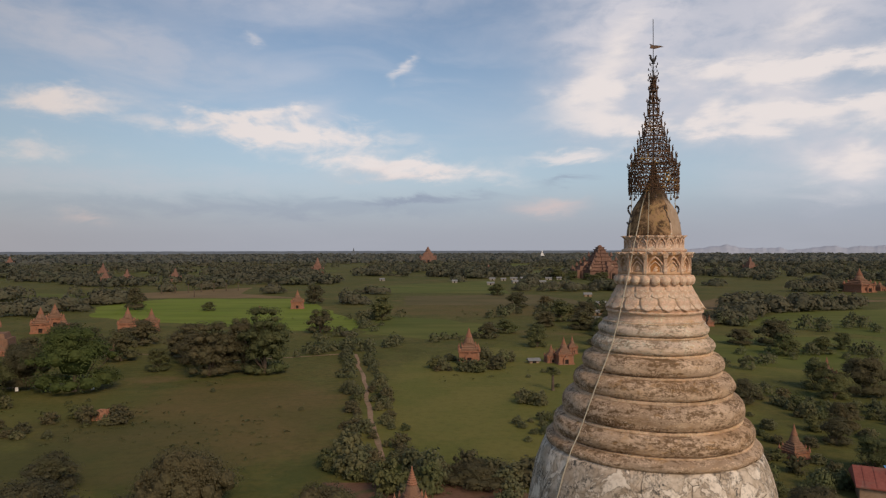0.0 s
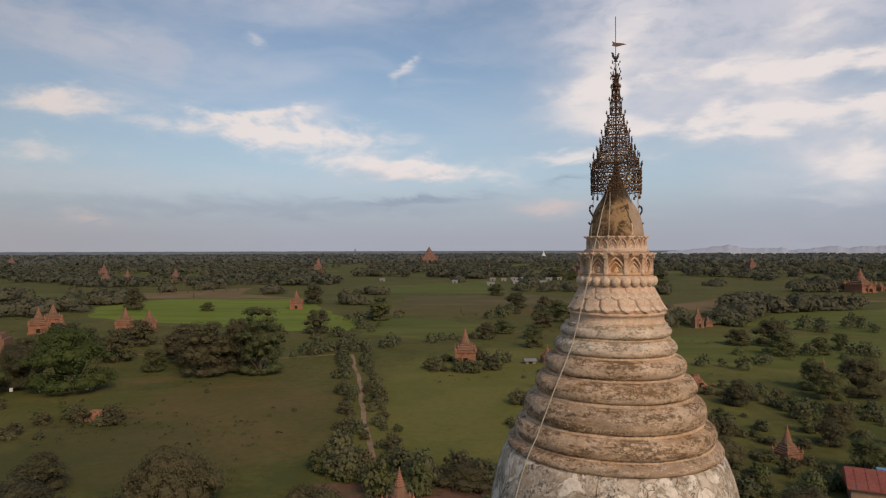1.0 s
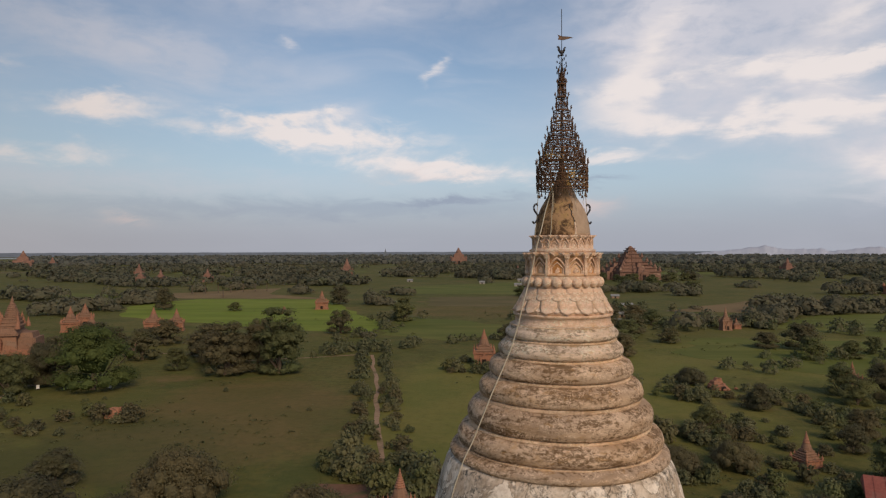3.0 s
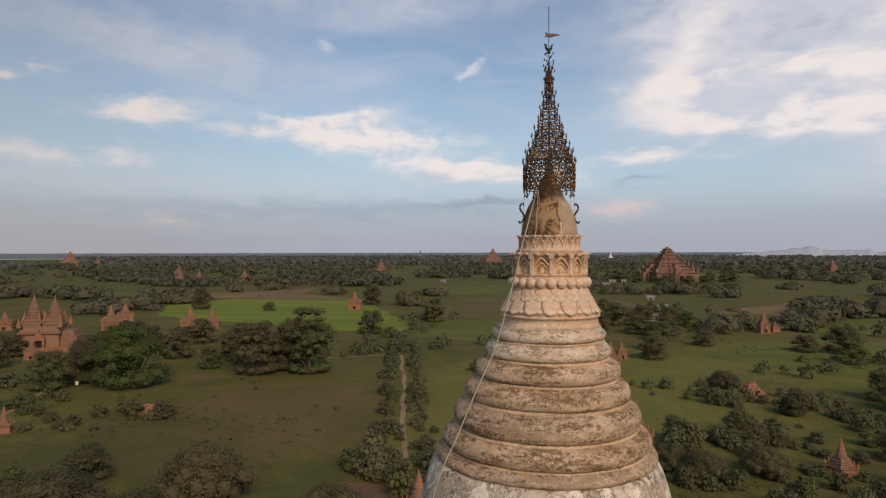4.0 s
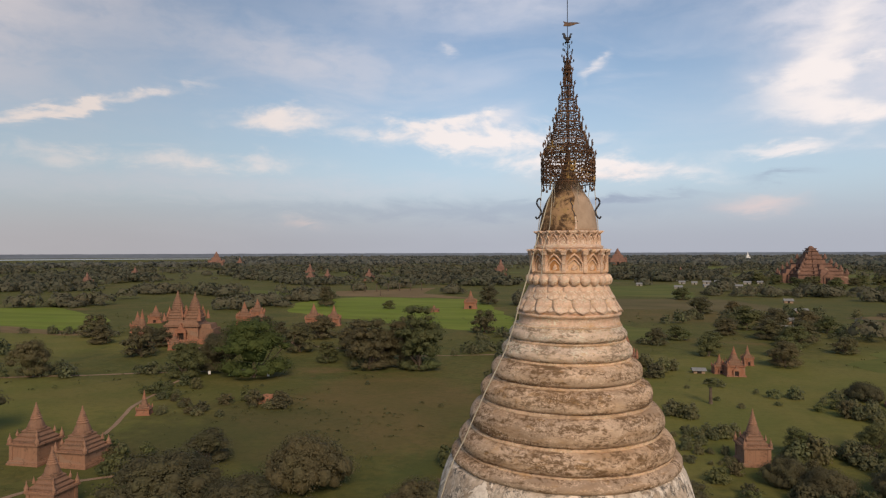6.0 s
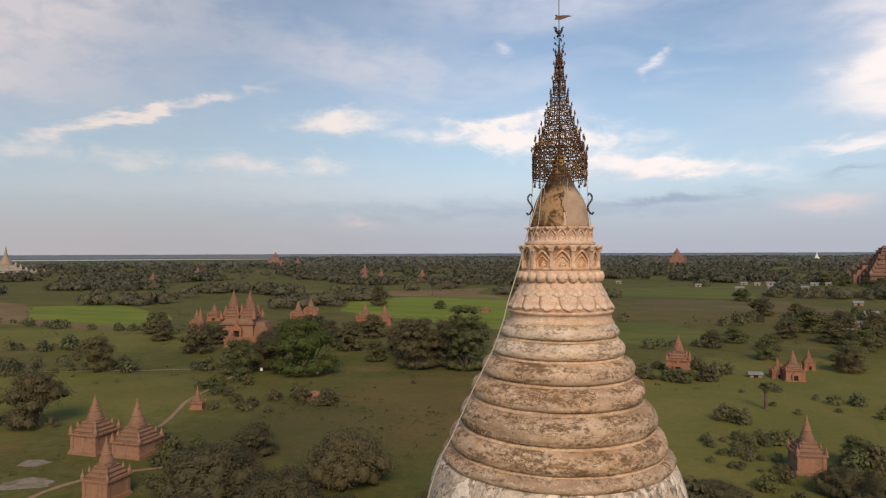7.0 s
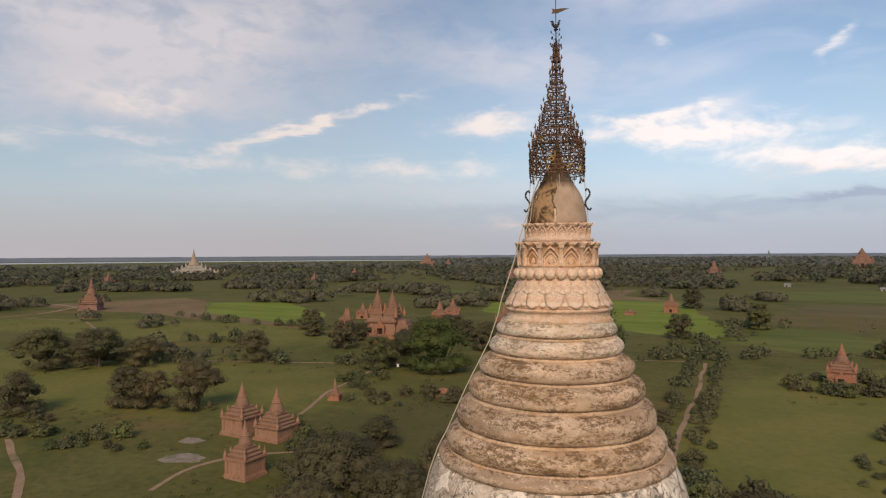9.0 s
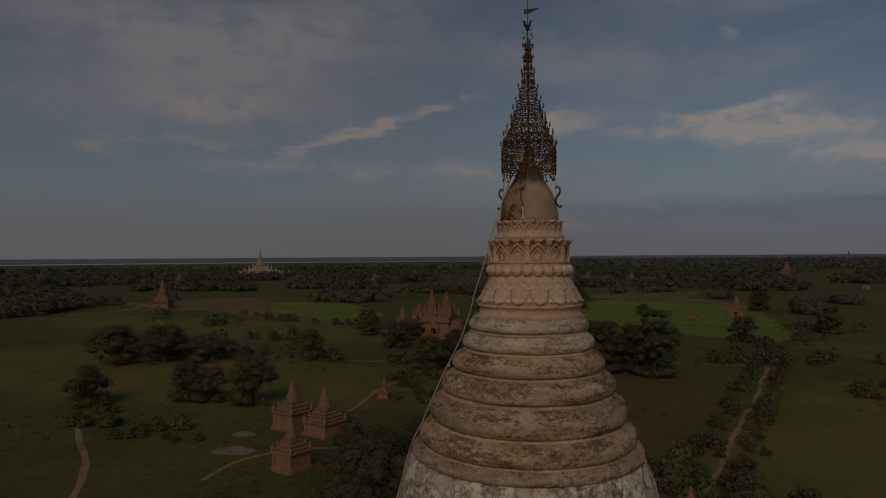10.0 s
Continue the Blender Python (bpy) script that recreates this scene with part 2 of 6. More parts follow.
def cone_plaster():
    """The spire's top: one flank newly rendered in smooth plaster, the rest old, dark and mottled with ochre."""
    m, N, b = material("cone_plaster", 0.9, 0.25)
    p = place(N)
    sep = N.add("ShaderNodeSeparateXYZ")
    N.put(sep.inputs[0], p)
    turn = N.math("MULTIPLY", N.math("ARCTAN2", sep.outputs[1], sep.outputs[0]), 57.2958)
    turn = N.math("MULTIPLY_ADD", N.math("SUBTRACT", N.noise(p, 2.2, 5.0, 0.65), 0.5), 34.0, turn)
    new_side = N.math("MULTIPLY", N.ramp(turn, -72.0, -69.0), N.ramp(turn, 62.0, 66.0, 1.0, 0.0))
    n1 = N.noise(p, 3.4, 7.0, 0.68, 0.6)
    old = N.mix(N.ramp(n1, 0.40, 0.60), (0.085, 0.048, 0.024), (0.37, 0.225, 0.115))
    old = N.mix(N.ramp(N.noise(p, 5.0, 5.0, 0.6), 0.52, 0.62), old, (0.34, 0.215, 0.095))
    old = N.mix(N.ramp(N.noise(p, 9.0, 5.0, 0.7), 0.58, 0.68), old, (0.05, 0.04, 0.03))
    fresh = N.mix(N.ramp(N.noise(p, 2.5, 5.0, 0.6), 0.35, 0.7), (0.43, 0.31, 0.215), (0.34, 0.24, 0.16))
    # dark brown towards the top, from about z 31.5 upwards
    dark_top = N.ramp(N.math("MULTIPLY_ADD", N.math("SUBTRACT", n1, 0.5), 0.8, sep.outputs[2]), 31.45, 32.0)
    c = N.mix(new_side, old, fresh)
    c = N.mix(N.math("MULTIPLY", dark_top, 0.85), c, (0.085, 0.055, 0.035))
    N.put(b.inputs["Base Color"], c)
    bumped(N, b, n1, 0.35, 0.04)
    return m


def brickwork(name, a, b_, mortar, scale=3.0, weather=(0.09, 0.06, 0.045)):
    m, N, b = material(name, 0.93, 0.2)
    p = place(N)
    t = N.add("ShaderNodeTexBrick")
    N.put(t.inputs["Vector"], N.scaled(p, 1, 1, 1))
    t.inputs["Scale"].default_value = scale
    t.inputs["Color1"].default_value, t.inputs["Color2"].default_value, t.inputs["Mortar"].default_value = (*a, 1), (*b_, 1), (*mortar, 1)
    c = N.mix(N.ramp(N.noise(p, 0.55, 6.0, 0.65), 0.35, 0.65, 0.15, 0.75), t.outputs["Color"], N.mix(N.noise(p, 2.2, 6.0, 0.7), a, b_))
    c = N.mix(N.math("MULTIPLY", N.ramp(N.noise(p, 1.3, 6.0, 0.7, 0.6), 0.52, 0.68), 0.75), c, weather)
    N.put(b.inputs["Base Color"], c)
    bumped(N, b, N.noise(p, 5.0, 5.0, 0.7), 0.6, 0.08)
    return m


def foliage(name, dark, light, tip):
    m, N, b = material(name, 0.75, 0.15)
    isl = N.add("ShaderNodeNewGeometry").outputs["Random Per Island"]
    p = world_place(N)
    c = N.mix(N.math("MULTIPLY_ADD", isl, 0.6, 0.25), dark, light)
    c = N.mix(N.ramp(N.noise(p, 0.35, 4.0, 0.6), 0.45, 0.72), c, tip)
    drift = N.noise(p, 0.045, 5.0, 0.7, 0.5)
    c = N.mix(N.ramp(drift, 0.50, 0.66, 0.0, 0.30), c, tuple(v * k for v, k in zip(light, (1.2, 1.0, 0.9))))
    c = N.mix(N.ramp(drift, 0.48, 0.34, 0.0, 0.35), c, tuple(v * k for v, k in zip(light, (0.9, 1.15, 0.8))))
    r = N.add("ShaderNodeObjectInfo").outputs["Random"]
    c = N.mix(1.0, c, N.mix(r, (0.82, 0.85, 0.85), (1.2, 1.14, 1.05)), "MULTIPLY")
    N.put(b.inputs["Base Color"], c)
    thin = N.add("ShaderNodeBsdfTranslucent")
    N.put(thin.inputs["Color"], c)
    both = N.add("ShaderNodeMixShader")
    both.inputs[0].default_value = 0.45
    N.tree.links.new(b.outputs[0], both.inputs[1])
    N.tree.links.new(thin.outputs[0], both.inputs[2])
    N.tree.links.new(both.outputs[0], N.tree.nodes["Material Output"].inputs["Surface"])
    return m


def earth():
    """Rough pasture: green and straw-coloured turf in drifts, bare reddish soil here and there."""
    m, N, b = material("pasture", 0.95, 0.1)
    p = world_place(N)
    big = N.noise(p, 0.012, 6.0, 0.6, 0.4)
    mid = N.noise(p, 0.06, 6.0, 0.65, 0.3)
    fine = N.noise(p, 0.7, 6.0, 0.7)
    c = N.mix(N.ramp(N.math("MULTIPLY_ADD", mid, 0.5, N.math("MULTIPLY", big, 0.5)), 0.38, 0.62), (0.098, 0.096, 0.024), (0.148, 0.120, 0.038))
    c = N.mix(N.ramp(fine, 0.35, 0.7, 0.0, 0.65), c, (0.048, 0.062, 0.018))
    c = N.mix(N.ramp(N.noise(p, 0.16, 7.0, 0.7, 0.6), 0.42, 0.66, 0.0, 0.6), c, (0.125, 0.125, 0.036))
    c = N.mix(N.math("MULTIPLY", N.ramp(N.noise(p, 0.045, 7.0, 0.7, 0.8), 0.50, 0.62), 0.55), c, (0.062, 0.078, 0.022))
    c = N.mix(N.math("MULTIPLY", N.ramp(N.noise(p, 0.024, 6.0, 0.65), 0.58, 0.70), 0.75), c, (0.18, 0.12, 0.052))
    c = N.mix(N.math("MULTIPLY", N.ramp(N.noise(p, 0.10, 6.0, 0.7), 0.62, 0.74), 0.6), c, (0.19, 0.105, 0.055))
    c = N.mix(N.math("MULTIPLY", N.ramp(N.noise(p, 0.25, 5.0, 0.7), 0.60, 0.70), 0.5), c, (0.035, 0.05, 0.016))
    sep = N.add("ShaderNodeSeparateXYZ")
    N.put(sep.inputs[0], p)
    frayed = N.math("MULTIPLY", N.math("SUBTRACT", N.math("ADD", N.noise(p, 0.035, 6.0, 0.62, 0.5), N.noise(p, 0.22, 5.0, 0.65)), 1.0), 1.6)
    for cx, cy, rx, ry, turn, most, tone in TURF_DRIFTS:
        k, q = math.cos(radians(turn)), math.sin(radians(turn))
        dx, dy = N.math("SUBTRACT", sep.outputs[0], cx), N.math("SUBTRACT", sep.outputs[1], cy)
        u = N.math("MULTIPLY_ADD", dx, k / rx, N.math("MULTIPLY", dy, q / rx))
        v = N.math("MULTIPLY_ADD", dy, k / ry, N.math("MULTIPLY", dx, -q / ry))
        far = N.math("ADD", N.math("MULTIPLY_ADD", u, u, N.math("MULTIPLY", v, v)), frayed)
        turf = N.mix(N.ramp(mid, 0.36, 0.64), tone, tuple(t * g for t, g in zip(tone, (1.28, 1.12, 1.25))))
        turf = N.mix(N.ramp(fine, 0.42, 0.72, 0.0, 0.40), turf, tuple(t * 0.62 for t in tone))
        c = N.mix(N.ramp(far, 1.30, 0.50, 0.0, most), c, turf)
    N.put(b.inputs["Base Color"], c)
    bumped(N, b, fine, 0.5, 0.35)
    return m


# centre, half lengths, turn, strength and colour of the broad drifts of turf
GREEN_TURF, BROWN_TURF, OLIVE_TURF, DARK_TURF = (0.138, 0.140, 0.034), (0.122, 0.098, 0.034), (0.116, 0.114, 0.031), (0.082, 0.081, 0.026)
TURF_DRIFTS = [
    (24, 148, 40, 60, -8, 0.9, GREEN_TURF), (2, 118, 20, 40, 0, 0.8, GREEN_TURF), (-40, 118, 24, 34, 10, 0.8, BROWN_TURF), (-62, 96, 30, 22, 0, 0.8, DARK_TURF),
    (-150, 88, 80, 34, 12, 0.9, GREEN_TURF), (-235, 158, 110, 30, 12, 0.9, GREEN_TURF), (-88, 122, 34, 16, 20, 0.6, OLIVE_TURF), (104, 190, 60, 42, 10, 0.8, GREEN_TURF),
    (20, 330, 60, 40, 0, 0.7, BROWN_TURF), (90, 250, 50, 24, 0, 0.6, OLIVE_TURF),
]


def crop(name, a, b_, row):
    m, N, b = material(name, 0.95, 0.1)
    p = world_place(N)
    c = N.mix(N.ramp(N.noise(p, 0.03, 6.0, 0.65), 0.35, 0.65), a, b_)
    c = N.mix(N.ramp(N.noise(N.scaled(p, 0.15, 1.0, 1.0), row, 5.0, 0.65), 0.4, 0.7, 0.0, 0.55), c, tuple(v * 0.6 for v in a))
    N.put(b.inputs["Base Color"], c)
    return m


M_RING_LOW = ring_plaster("ring_plaster_low", (0.70, 0.505, 0.340), (0.480, 0.312, 0.182), (0.150, 0.085, 0.038), (0.48, 0.27, 0.10), 0.88)
M_RING_HIGH = ring_plaster("ring_plaster_high", (0.86, 0.665, 0.49), (0.68, 0.49, 0.335), (0.24, 0.17, 0.105), (0.56, 0.34, 0.14), 0.80)
M_LEDGE = ring_plaster("ledge_plaster", (0.82, 0.57, 0.37), (0.68, 0.44, 0.255), (0.22, 0.13, 0.06), (0.58, 0.33, 0.12), 0.40)
M_CARVED = ring_plaster("carved_plaster", (0.90, 0.640, 0.455), (0.80, 0.505, 0.32), (0.30, 0.19, 0.11), (0.62, 0.35, 0.12), 0.16)
# Recess colour with niche shade put in, plus patches of orange staining.
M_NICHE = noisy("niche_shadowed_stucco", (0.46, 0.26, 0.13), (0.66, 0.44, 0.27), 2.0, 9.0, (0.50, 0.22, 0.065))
M_OCHRE = noisy("ochre_stained_stucco", (0.40, 0.17, 0.06), (0.50, 0.25, 0.09), 2.0, 9.0)
M_BELL = bell_plaster()
M_CONE = cone_plaster()
M_IRON = noisy("rusted_iron", (0.055, 0.034, 0.024), (0.18, 0.090, 0.042), 2.2, 14.0, (0.52, 0.33, 0.11), rough=0.5, bump=0.2, dist=0.01, third_at=(0.57, 0.66))
M_DARK_IRON = noisy("dark_iron", (0.02, 0.02, 0.025), (0.05, 0.045, 0.045), 4.0, 22.0, rough=0.5, bump=0.1, dist=0.01)
M_CABLE = noisy("weathered_cable", (0.42, 0.37, 0.27), (0.55, 0.48, 0.36), 3.0, 20.0, rough=0.7, bump=0.1, dist=0.01)
M_BRICK = brickwork("old_red_brick", (0.36, 0.165, 0.094), (0.26, 0.118, 0.070), (0.28, 0.18, 0.125))
M_BRICK_PALE = brickwork("sunlit_pink_brick", (0.335, 0.180, 0.108), (0.250, 0.134, 0.082), (0.27, 0.185, 0.128), weather=(0.11, 0.068, 0.044))
M_BRICK_ROOF = brickwork("weathered_roof_brick", (0.275, 0.150, 0.092), (0.190, 0.105, 0.066), (0.22, 0.15, 0.10), weather=(0.095, 0.064, 0.045))
M_BRICK_FAR = noisy("far_brick", (0.165, 0.090, 0.066), (0.265, 0.145, 0.102), 0.12, 0.5, (0.11, 0.074, 0.06), bump=0.6, dist=0.5)
M_BRICK_DARK = noisy("weathered_dark_brick", (0.135, 0.076, 0.056), (0.235, 0.130, 0.088), 0.10, 0.6, (0.36, 0.25, 0.17), bump=0.7, dist=0.5, third_at=(0.60, 0.68))
M_STUCCO = noisy("faded_stucco", (0.28, 0.18, 0.115), (0.38, 0.27, 0.18), 0.6, 3.0, (0.22, 0.11, 0.065))
M_WHITE = noisy("whitewash", (0.60, 0.58, 0.54), (0.78, 0.76, 0.72), 0.4, 2.0, (0.45, 0.42, 0.38))
M_CREAM = noisy("cream_limewash", (0.28, 0.245, 0.20), (0.40, 0.355, 0.295), 0.2, 1.0, (0.21, 0.17, 0.13))
M_GOLD = noisy("faded_gilding", (0.25, 0.185, 0.125), (0.35, 0.265, 0.175), 0.3, 1.5, rough=0.55)
# Near-black for doors, and for the shade inside openings built as solid boxes.
M_DOOR = noisy("door_and_opening_shade", (0.02, 0.014, 0.01), (0.035, 0.025, 0.02), 1.0, 4.0)
M_BARK = noisy("bark", (0.07, 0.05, 0.035), (0.15, 0.11, 0.075), 1.2, 7.0, bump=0.6)
M_LEAF = foliage("broad_leaves", (0.084, 0.096, 0.042), (0.192, 0.200, 0.088), (0.168, 0.172, 0.076))
M_LEAF_BROWN = foliage("dusty_leaves", (0.082, 0.076, 0.043), (0.186, 0.164, 0.092), (0.165, 0.152, 0.078))
M_LEAF_GREEN = foliage("fresh_leaves", (0.058, 0.080, 0.028), (0.132, 0.164, 0.054), (0.108, 0.142, 0.046))
M_SCRUB = foliage("scrub_leaves", (0.100, 0.108, 0.055), (0.220, 0.222, 0.118), (0.20, 0.185, 0.100))
# Distance haze is mixed into both greens, greyer and bluer in the second.
M_WOODS = foliage("haze_greyed_leaves", (0.088, 0.092, 0.064), (0.175, 0.172, 0.116), (0.165, 0.150, 0.100))
M_WOODS_HAZED = foliage("hazed_distant_leaves", (0.118, 0.124, 0.108), (0.190, 0.194, 0.165), (0.178, 0.174, 0.146))
M_EARTH = earth()
M_FIELD = crop("green_paddy", (0.150, 0.195, 0.026), (0.185, 0.215, 0.036), 0.08)
M_FIELD_DULL = crop("dull_green_field", (0.108, 0.126, 0.028), (0.140, 0.142, 0.036), 0.08)
M_STUBBLE = crop("stubble_field", (0.118, 0.100, 0.040), (0.150, 0.118, 0.052), 0.07)
M_PLOUGH = crop("ploughed_soil", (0.175, 0.125, 0.058), (0.225, 0.155, 0.078), 0.6)
M_TRACK = noisy("sandy_track", (0.24, 0.150, 0.088), (0.34, 0.230, 0.142), 0.15, 1.4, (0.13, 0.11, 0.045), by_world=True)
M_SOIL = noisy("bare_red_soil", (0.125, 0.066, 0.040), (0.185, 0.102, 0.062), 0.2, 1.6, (0.09, 0.085, 0.03), by_world=True)
M_BARE = noisy("bare_stony_ground", (0.17, 0.135, 0.092), (0.31, 0.255, 0.195), 0.45, 1.5, (0.10, 0.10, 0.034), by_world=True)
M_WATER = noisy("river_water", (0.30, 0.32, 0.34), (0.36, 0.38, 0.40), 0.01, 0.05, rough=0.15, bump=0)
# Aerial haze is put into these two colours, paling and bluing the horizon.
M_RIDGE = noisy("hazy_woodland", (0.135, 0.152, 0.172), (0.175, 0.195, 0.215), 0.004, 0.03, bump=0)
M_HILL = noisy("hazed_blue_hills", (0.42, 0.44, 0.50), (0.48, 0.50, 0.56), 0.003, 0.02, bump=0)
M_ROOF_RED = noisy("red_sheet_roof", (0.20, 0.058, 0.042), (0.29, 0.095, 0.068), 0.6, 3.0, (0.22, 0.12, 0.09), rough=0.6)
M_TARP = noisy("blue_tarpaulin", (0.10, 0.28, 0.55), (0.16, 0.36, 0.62), 1.0, 5.0, rough=0.5)
M_ROOF_GREY = noisy("pale_sheet_roof", (0.18, 0.18, 0.172), (0.27, 0.265, 0.25), 0.8, 4.0, rough=0.6)


# ---------------------------------------------------------------- mesh helpers
def mesh_object(name, verts, faces, mat, smooth=False):
    me = bpy.data.meshes.new(name)
    me.from_pydata([tuple(v) for v in verts], [], [tuple(f) for f in faces])
    me.materials.append(mat)
    if smooth:
        me.polygons.foreach_set("use_smooth", [True] * len(me.polygons))
    me.update()
    return new(name, me)


def under(ob, parent, label=""):
    ob.parent = parent
    if label:
        ob["label"] = label
    return ob


def thing(name, x, y, z, label, category, group="", kind="", turn=0.0):
    e = new(name)
    e.matrix_basis = pose(x, y, z, 0, 0, turn)
    return tagged(e, label, category, group, kind)


class Shape:
    """Collects vertices and faces of one mesh."""

    def __init__(self):
        self.v, self.f = [], []

    def add(self, verts, faces):
        n = len(self.v)
        self.v += [tuple(p) for p in verts]
        self.f += [tuple(i + n for i in f) for f in faces]
        return self

    def box(self, x0, x1, y0, y1, z0, z1, taper=0.0):
        t = taper
        return self.add([(x0, y0, z0), (x1, y0, z0), (x1, y1, z0), (x0, y1, z0), (x0 + t, y0 + t, z1), (x1 - t, y0 + t, z1), (x1 - t, y1 - t, z1), (x0 + t, y1 - t, z1)],
                        [(3, 2, 1, 0), (4, 5, 6, 7), (0, 1, 5, 4), (1, 2, 6, 5), (2, 3, 7, 6), (3, 0, 4, 7)])

    def lathe(self, rows, seg=24, cx=0.0, cy=0.0, a0=0.0, wear=0.0, seed=0.0):
        verts, faces = [], []
        for r, z in rows:
            for k in range(seg):
                a = a0 + 2 * math.pi * k / seg
                rr = r
                if wear:
                    rr += wear * (noise.noise((math.cos(a) * r * 0.9 + seed, math.sin(a) * r * 0.9, z * 1.3)) + 0.5 * noise.noise((math.cos(a) * r * 3.1 + seed, math.sin(a) * r * 3.1, z * 4.0)))
                verts.append((cx + rr * math.cos(a), cy + rr * math.sin(a), z))
        for i in range(len(rows) - 1):
            for k in range(seg):
                k2 = (k + 1) % seg
                faces.append((i * seg + k, i * seg + k2, (i + 1) * seg + k2, (i + 1) * seg + k))
        faces.append(tuple(range(seg - 1, -1, -1)))
        faces.append(tuple((len(rows) - 1) * seg + k for k in range(seg)))
        return self.add(verts, faces)

    def tube(self, pts, r, seg=6, closed=False):
        pts = [Vector(p) for p in pts]
        n, verts, faces = len(pts), [], []
        for i, p in enumerate(pts):
            a, b = pts[(i - 1) % n] if (closed or i) else p, pts[(i + 1) % n] if (closed or i < n - 1) else p
            d = (b - a).normalized()
            s = d.cross(Vector((0, 0, 1)))
            s = s.normalized() if s.length > 1e-3 else Vector((1, 0, 0))
            u = s.cross(d)
            for k in range(seg):
                t = 2 * math.pi * k / seg
                verts.append(p + (s * math.cos(t) + u * math.sin(t)) * r)
        for i in range(n if closed else n - 1):
            j = (i + 1) % n
            for k in range(seg):
                k2 = (k + 1) % seg
                faces.append((i * seg + k, i * seg + k2, j * seg + k2, j * seg + k))
        if not closed:
            faces += [tuple(range(seg)), tuple((n - 1) * seg + k for k in range(seg - 1, -1, -1))]
        return self.add(verts, faces)

    def blob(self, c, r, seg=8, rings=5, rough=0.0, seed=0.0):
        rows = []
        verts, faces = [], []
        for i in range(rings + 1):
            t = -math.pi / 2 + math.pi * i / rings
            for k in range(seg):
                a = 2 * math.pi * k / seg
                d = Vector((math.cos(t) * math.cos(a), math.cos(t) * math.sin(a), math.sin(t)))
                s = 1 + rough * noise.noise(d * 1.7 + Vector((seed, seed, seed)))
                verts.append((c[0] + d.x * r[0] * s, c[1] + d.y * r[1] * s, c[2] + d.z * r[2] * s))
        for i in range(rings):
            for k in range(seg):
                k2 = (k + 1) % seg
                faces.append((i * seg + k, i * seg + k2, (i + 1) * seg + k2, (i + 1) * seg + k))
        return self.add(verts, faces)

    def make(self, name, mat, parent=None, label="", smooth=False):
        ob = mesh_object(name, self.v, self.f, mat, smooth)
        return under(ob, parent, label) if parent else ob


def shared(name, ob, parent, m):
    """One more object on the mesh of ob, under parent, at the local pose m."""
    o = new(name, ob.data)
    o.parent = parent
    o.matrix_basis = m
    return o


# ---------------------------------------------------------------- ground and distance
def ground():
    s = Shape()
    rings = [0, 40, 80, 140, 220, 350, 550, 900, 1500, 2500, 3600, 4900]
    seg = 96
    verts, faces = [(0, 0, 0)], []
    for r in rings[1:]:
        for k in range(seg):
            a = 2 * math.pi * k / seg
            verts.append((r * math.cos(a), r * math.sin(a), 0.0))
    for k in range(seg):
        faces.append((0, 1 + k, 1 + (k + 1) % seg))
    for i in range(len(rings) - 2):
        for k in range(seg):
            k2 = (k + 1) % seg
            faces.append((1 + i * seg + k, 1 + (i + 1) * seg + k, 1 + (i + 1) * seg + k2, 1 + i * seg + k2))
    s.add(verts, faces)
    tagged(s.make("ground", M_EARTH), "dry green and brown pasture plain reaching the horizon", "ground", kind="structure")


ground()


def outline(cx, cy, pts, step=6.0, wobble=1.0):
    """A closed polygon with ragged edges from a few corner points."""
    out = []
    n = len(pts)
    for i in range(n):
        a, b = Vector((*pts[i], 0)), Vector((*pts[(i + 1) % n], 0))
        k = max(1, int((b - a).length / step))
        for j in range(k):
            p = a.lerp(b, j / k)
            p += Vector((noise.noise(p * 0.07) * wobble * 2, noise.noise(p * 0.07 + Vector((31, 7, 0))) * wobble * 2, 0))
            p += Vector((noise.noise(p * 0.6), noise.noise(p * 0.6 + Vector((5, 70, 0))), 0)) * wobble * 0.6
            out.append((p.x, p.y))
    return out


def field(name, pts, mat, label, z, wobble=2.0):
    s = Shape()
    ring = outline(0, 0, pts, 7.0 if len(pts) != 8 else 0.8, wobble)
    z *= 0.35
    s.add([(x, y, z) for x, y in ring] + [(x, y, -0.05) for x, y in ring],
          [tuple(range(len(ring)))] + [(i, i + len(ring), (i + 1) % len(ring) + len(ring), (i + 1) % len(ring)) for i in range(len(ring))])
    ob = s.make(name, mat)
    bm = bmesh.new()
    bm.from_mesh(ob.data)
    bmesh.ops.recalc_face_normals(bm, faces=bm.faces)
    bm.to_mesh(ob.data)
    bm.free()
    return tagged(ob, label, "field", kind="structure")


field("paddy_field", [(-186, 352), (-172, 410), (-88, 405), (-36, 276), (-32, 240), (-66, 248), (-158, 293)], M_FIELD, "bright green paddy field with ragged edges", 0.06)
field("ploughed_field", [(-214, 462), (-155, 530), (-140, 455), (-88, 412), (-190, 414)], M_PLOUGH, "bare brown ploughed field beside green paddy", 0.05)
field("green_field", [(-60, 545), (47, 640), (46, 455), (-38, 460)], M_FIELD_DULL, "green field among far hedges", 0.06)
field("green_field", [(-345, 265), (-300, 290), (-215, 240), (-195, 200), (-280, 215)], M_FIELD, "bright green field beside brown plough strip", 0.07)
field("ploughed_field", [(-420, 190), (-400, 285), (-350, 268), (-285, 218), (-182, 200), (-186, 190), (-300, 196)], M_PLOUGH, "long strip of bare brown soil", 0.05)
field("dull_field", [(118, 262), (160, 310), (230, 330), (235, 240), (150, 222)], M_FIELD_DULL, "dull green furrowed field", 0.06)
field("ploughed_field", [(95, 330), (190, 420), (260, 380), (140, 322)], M_PLOUGH, "reddish bare field among scrub", 0.05)
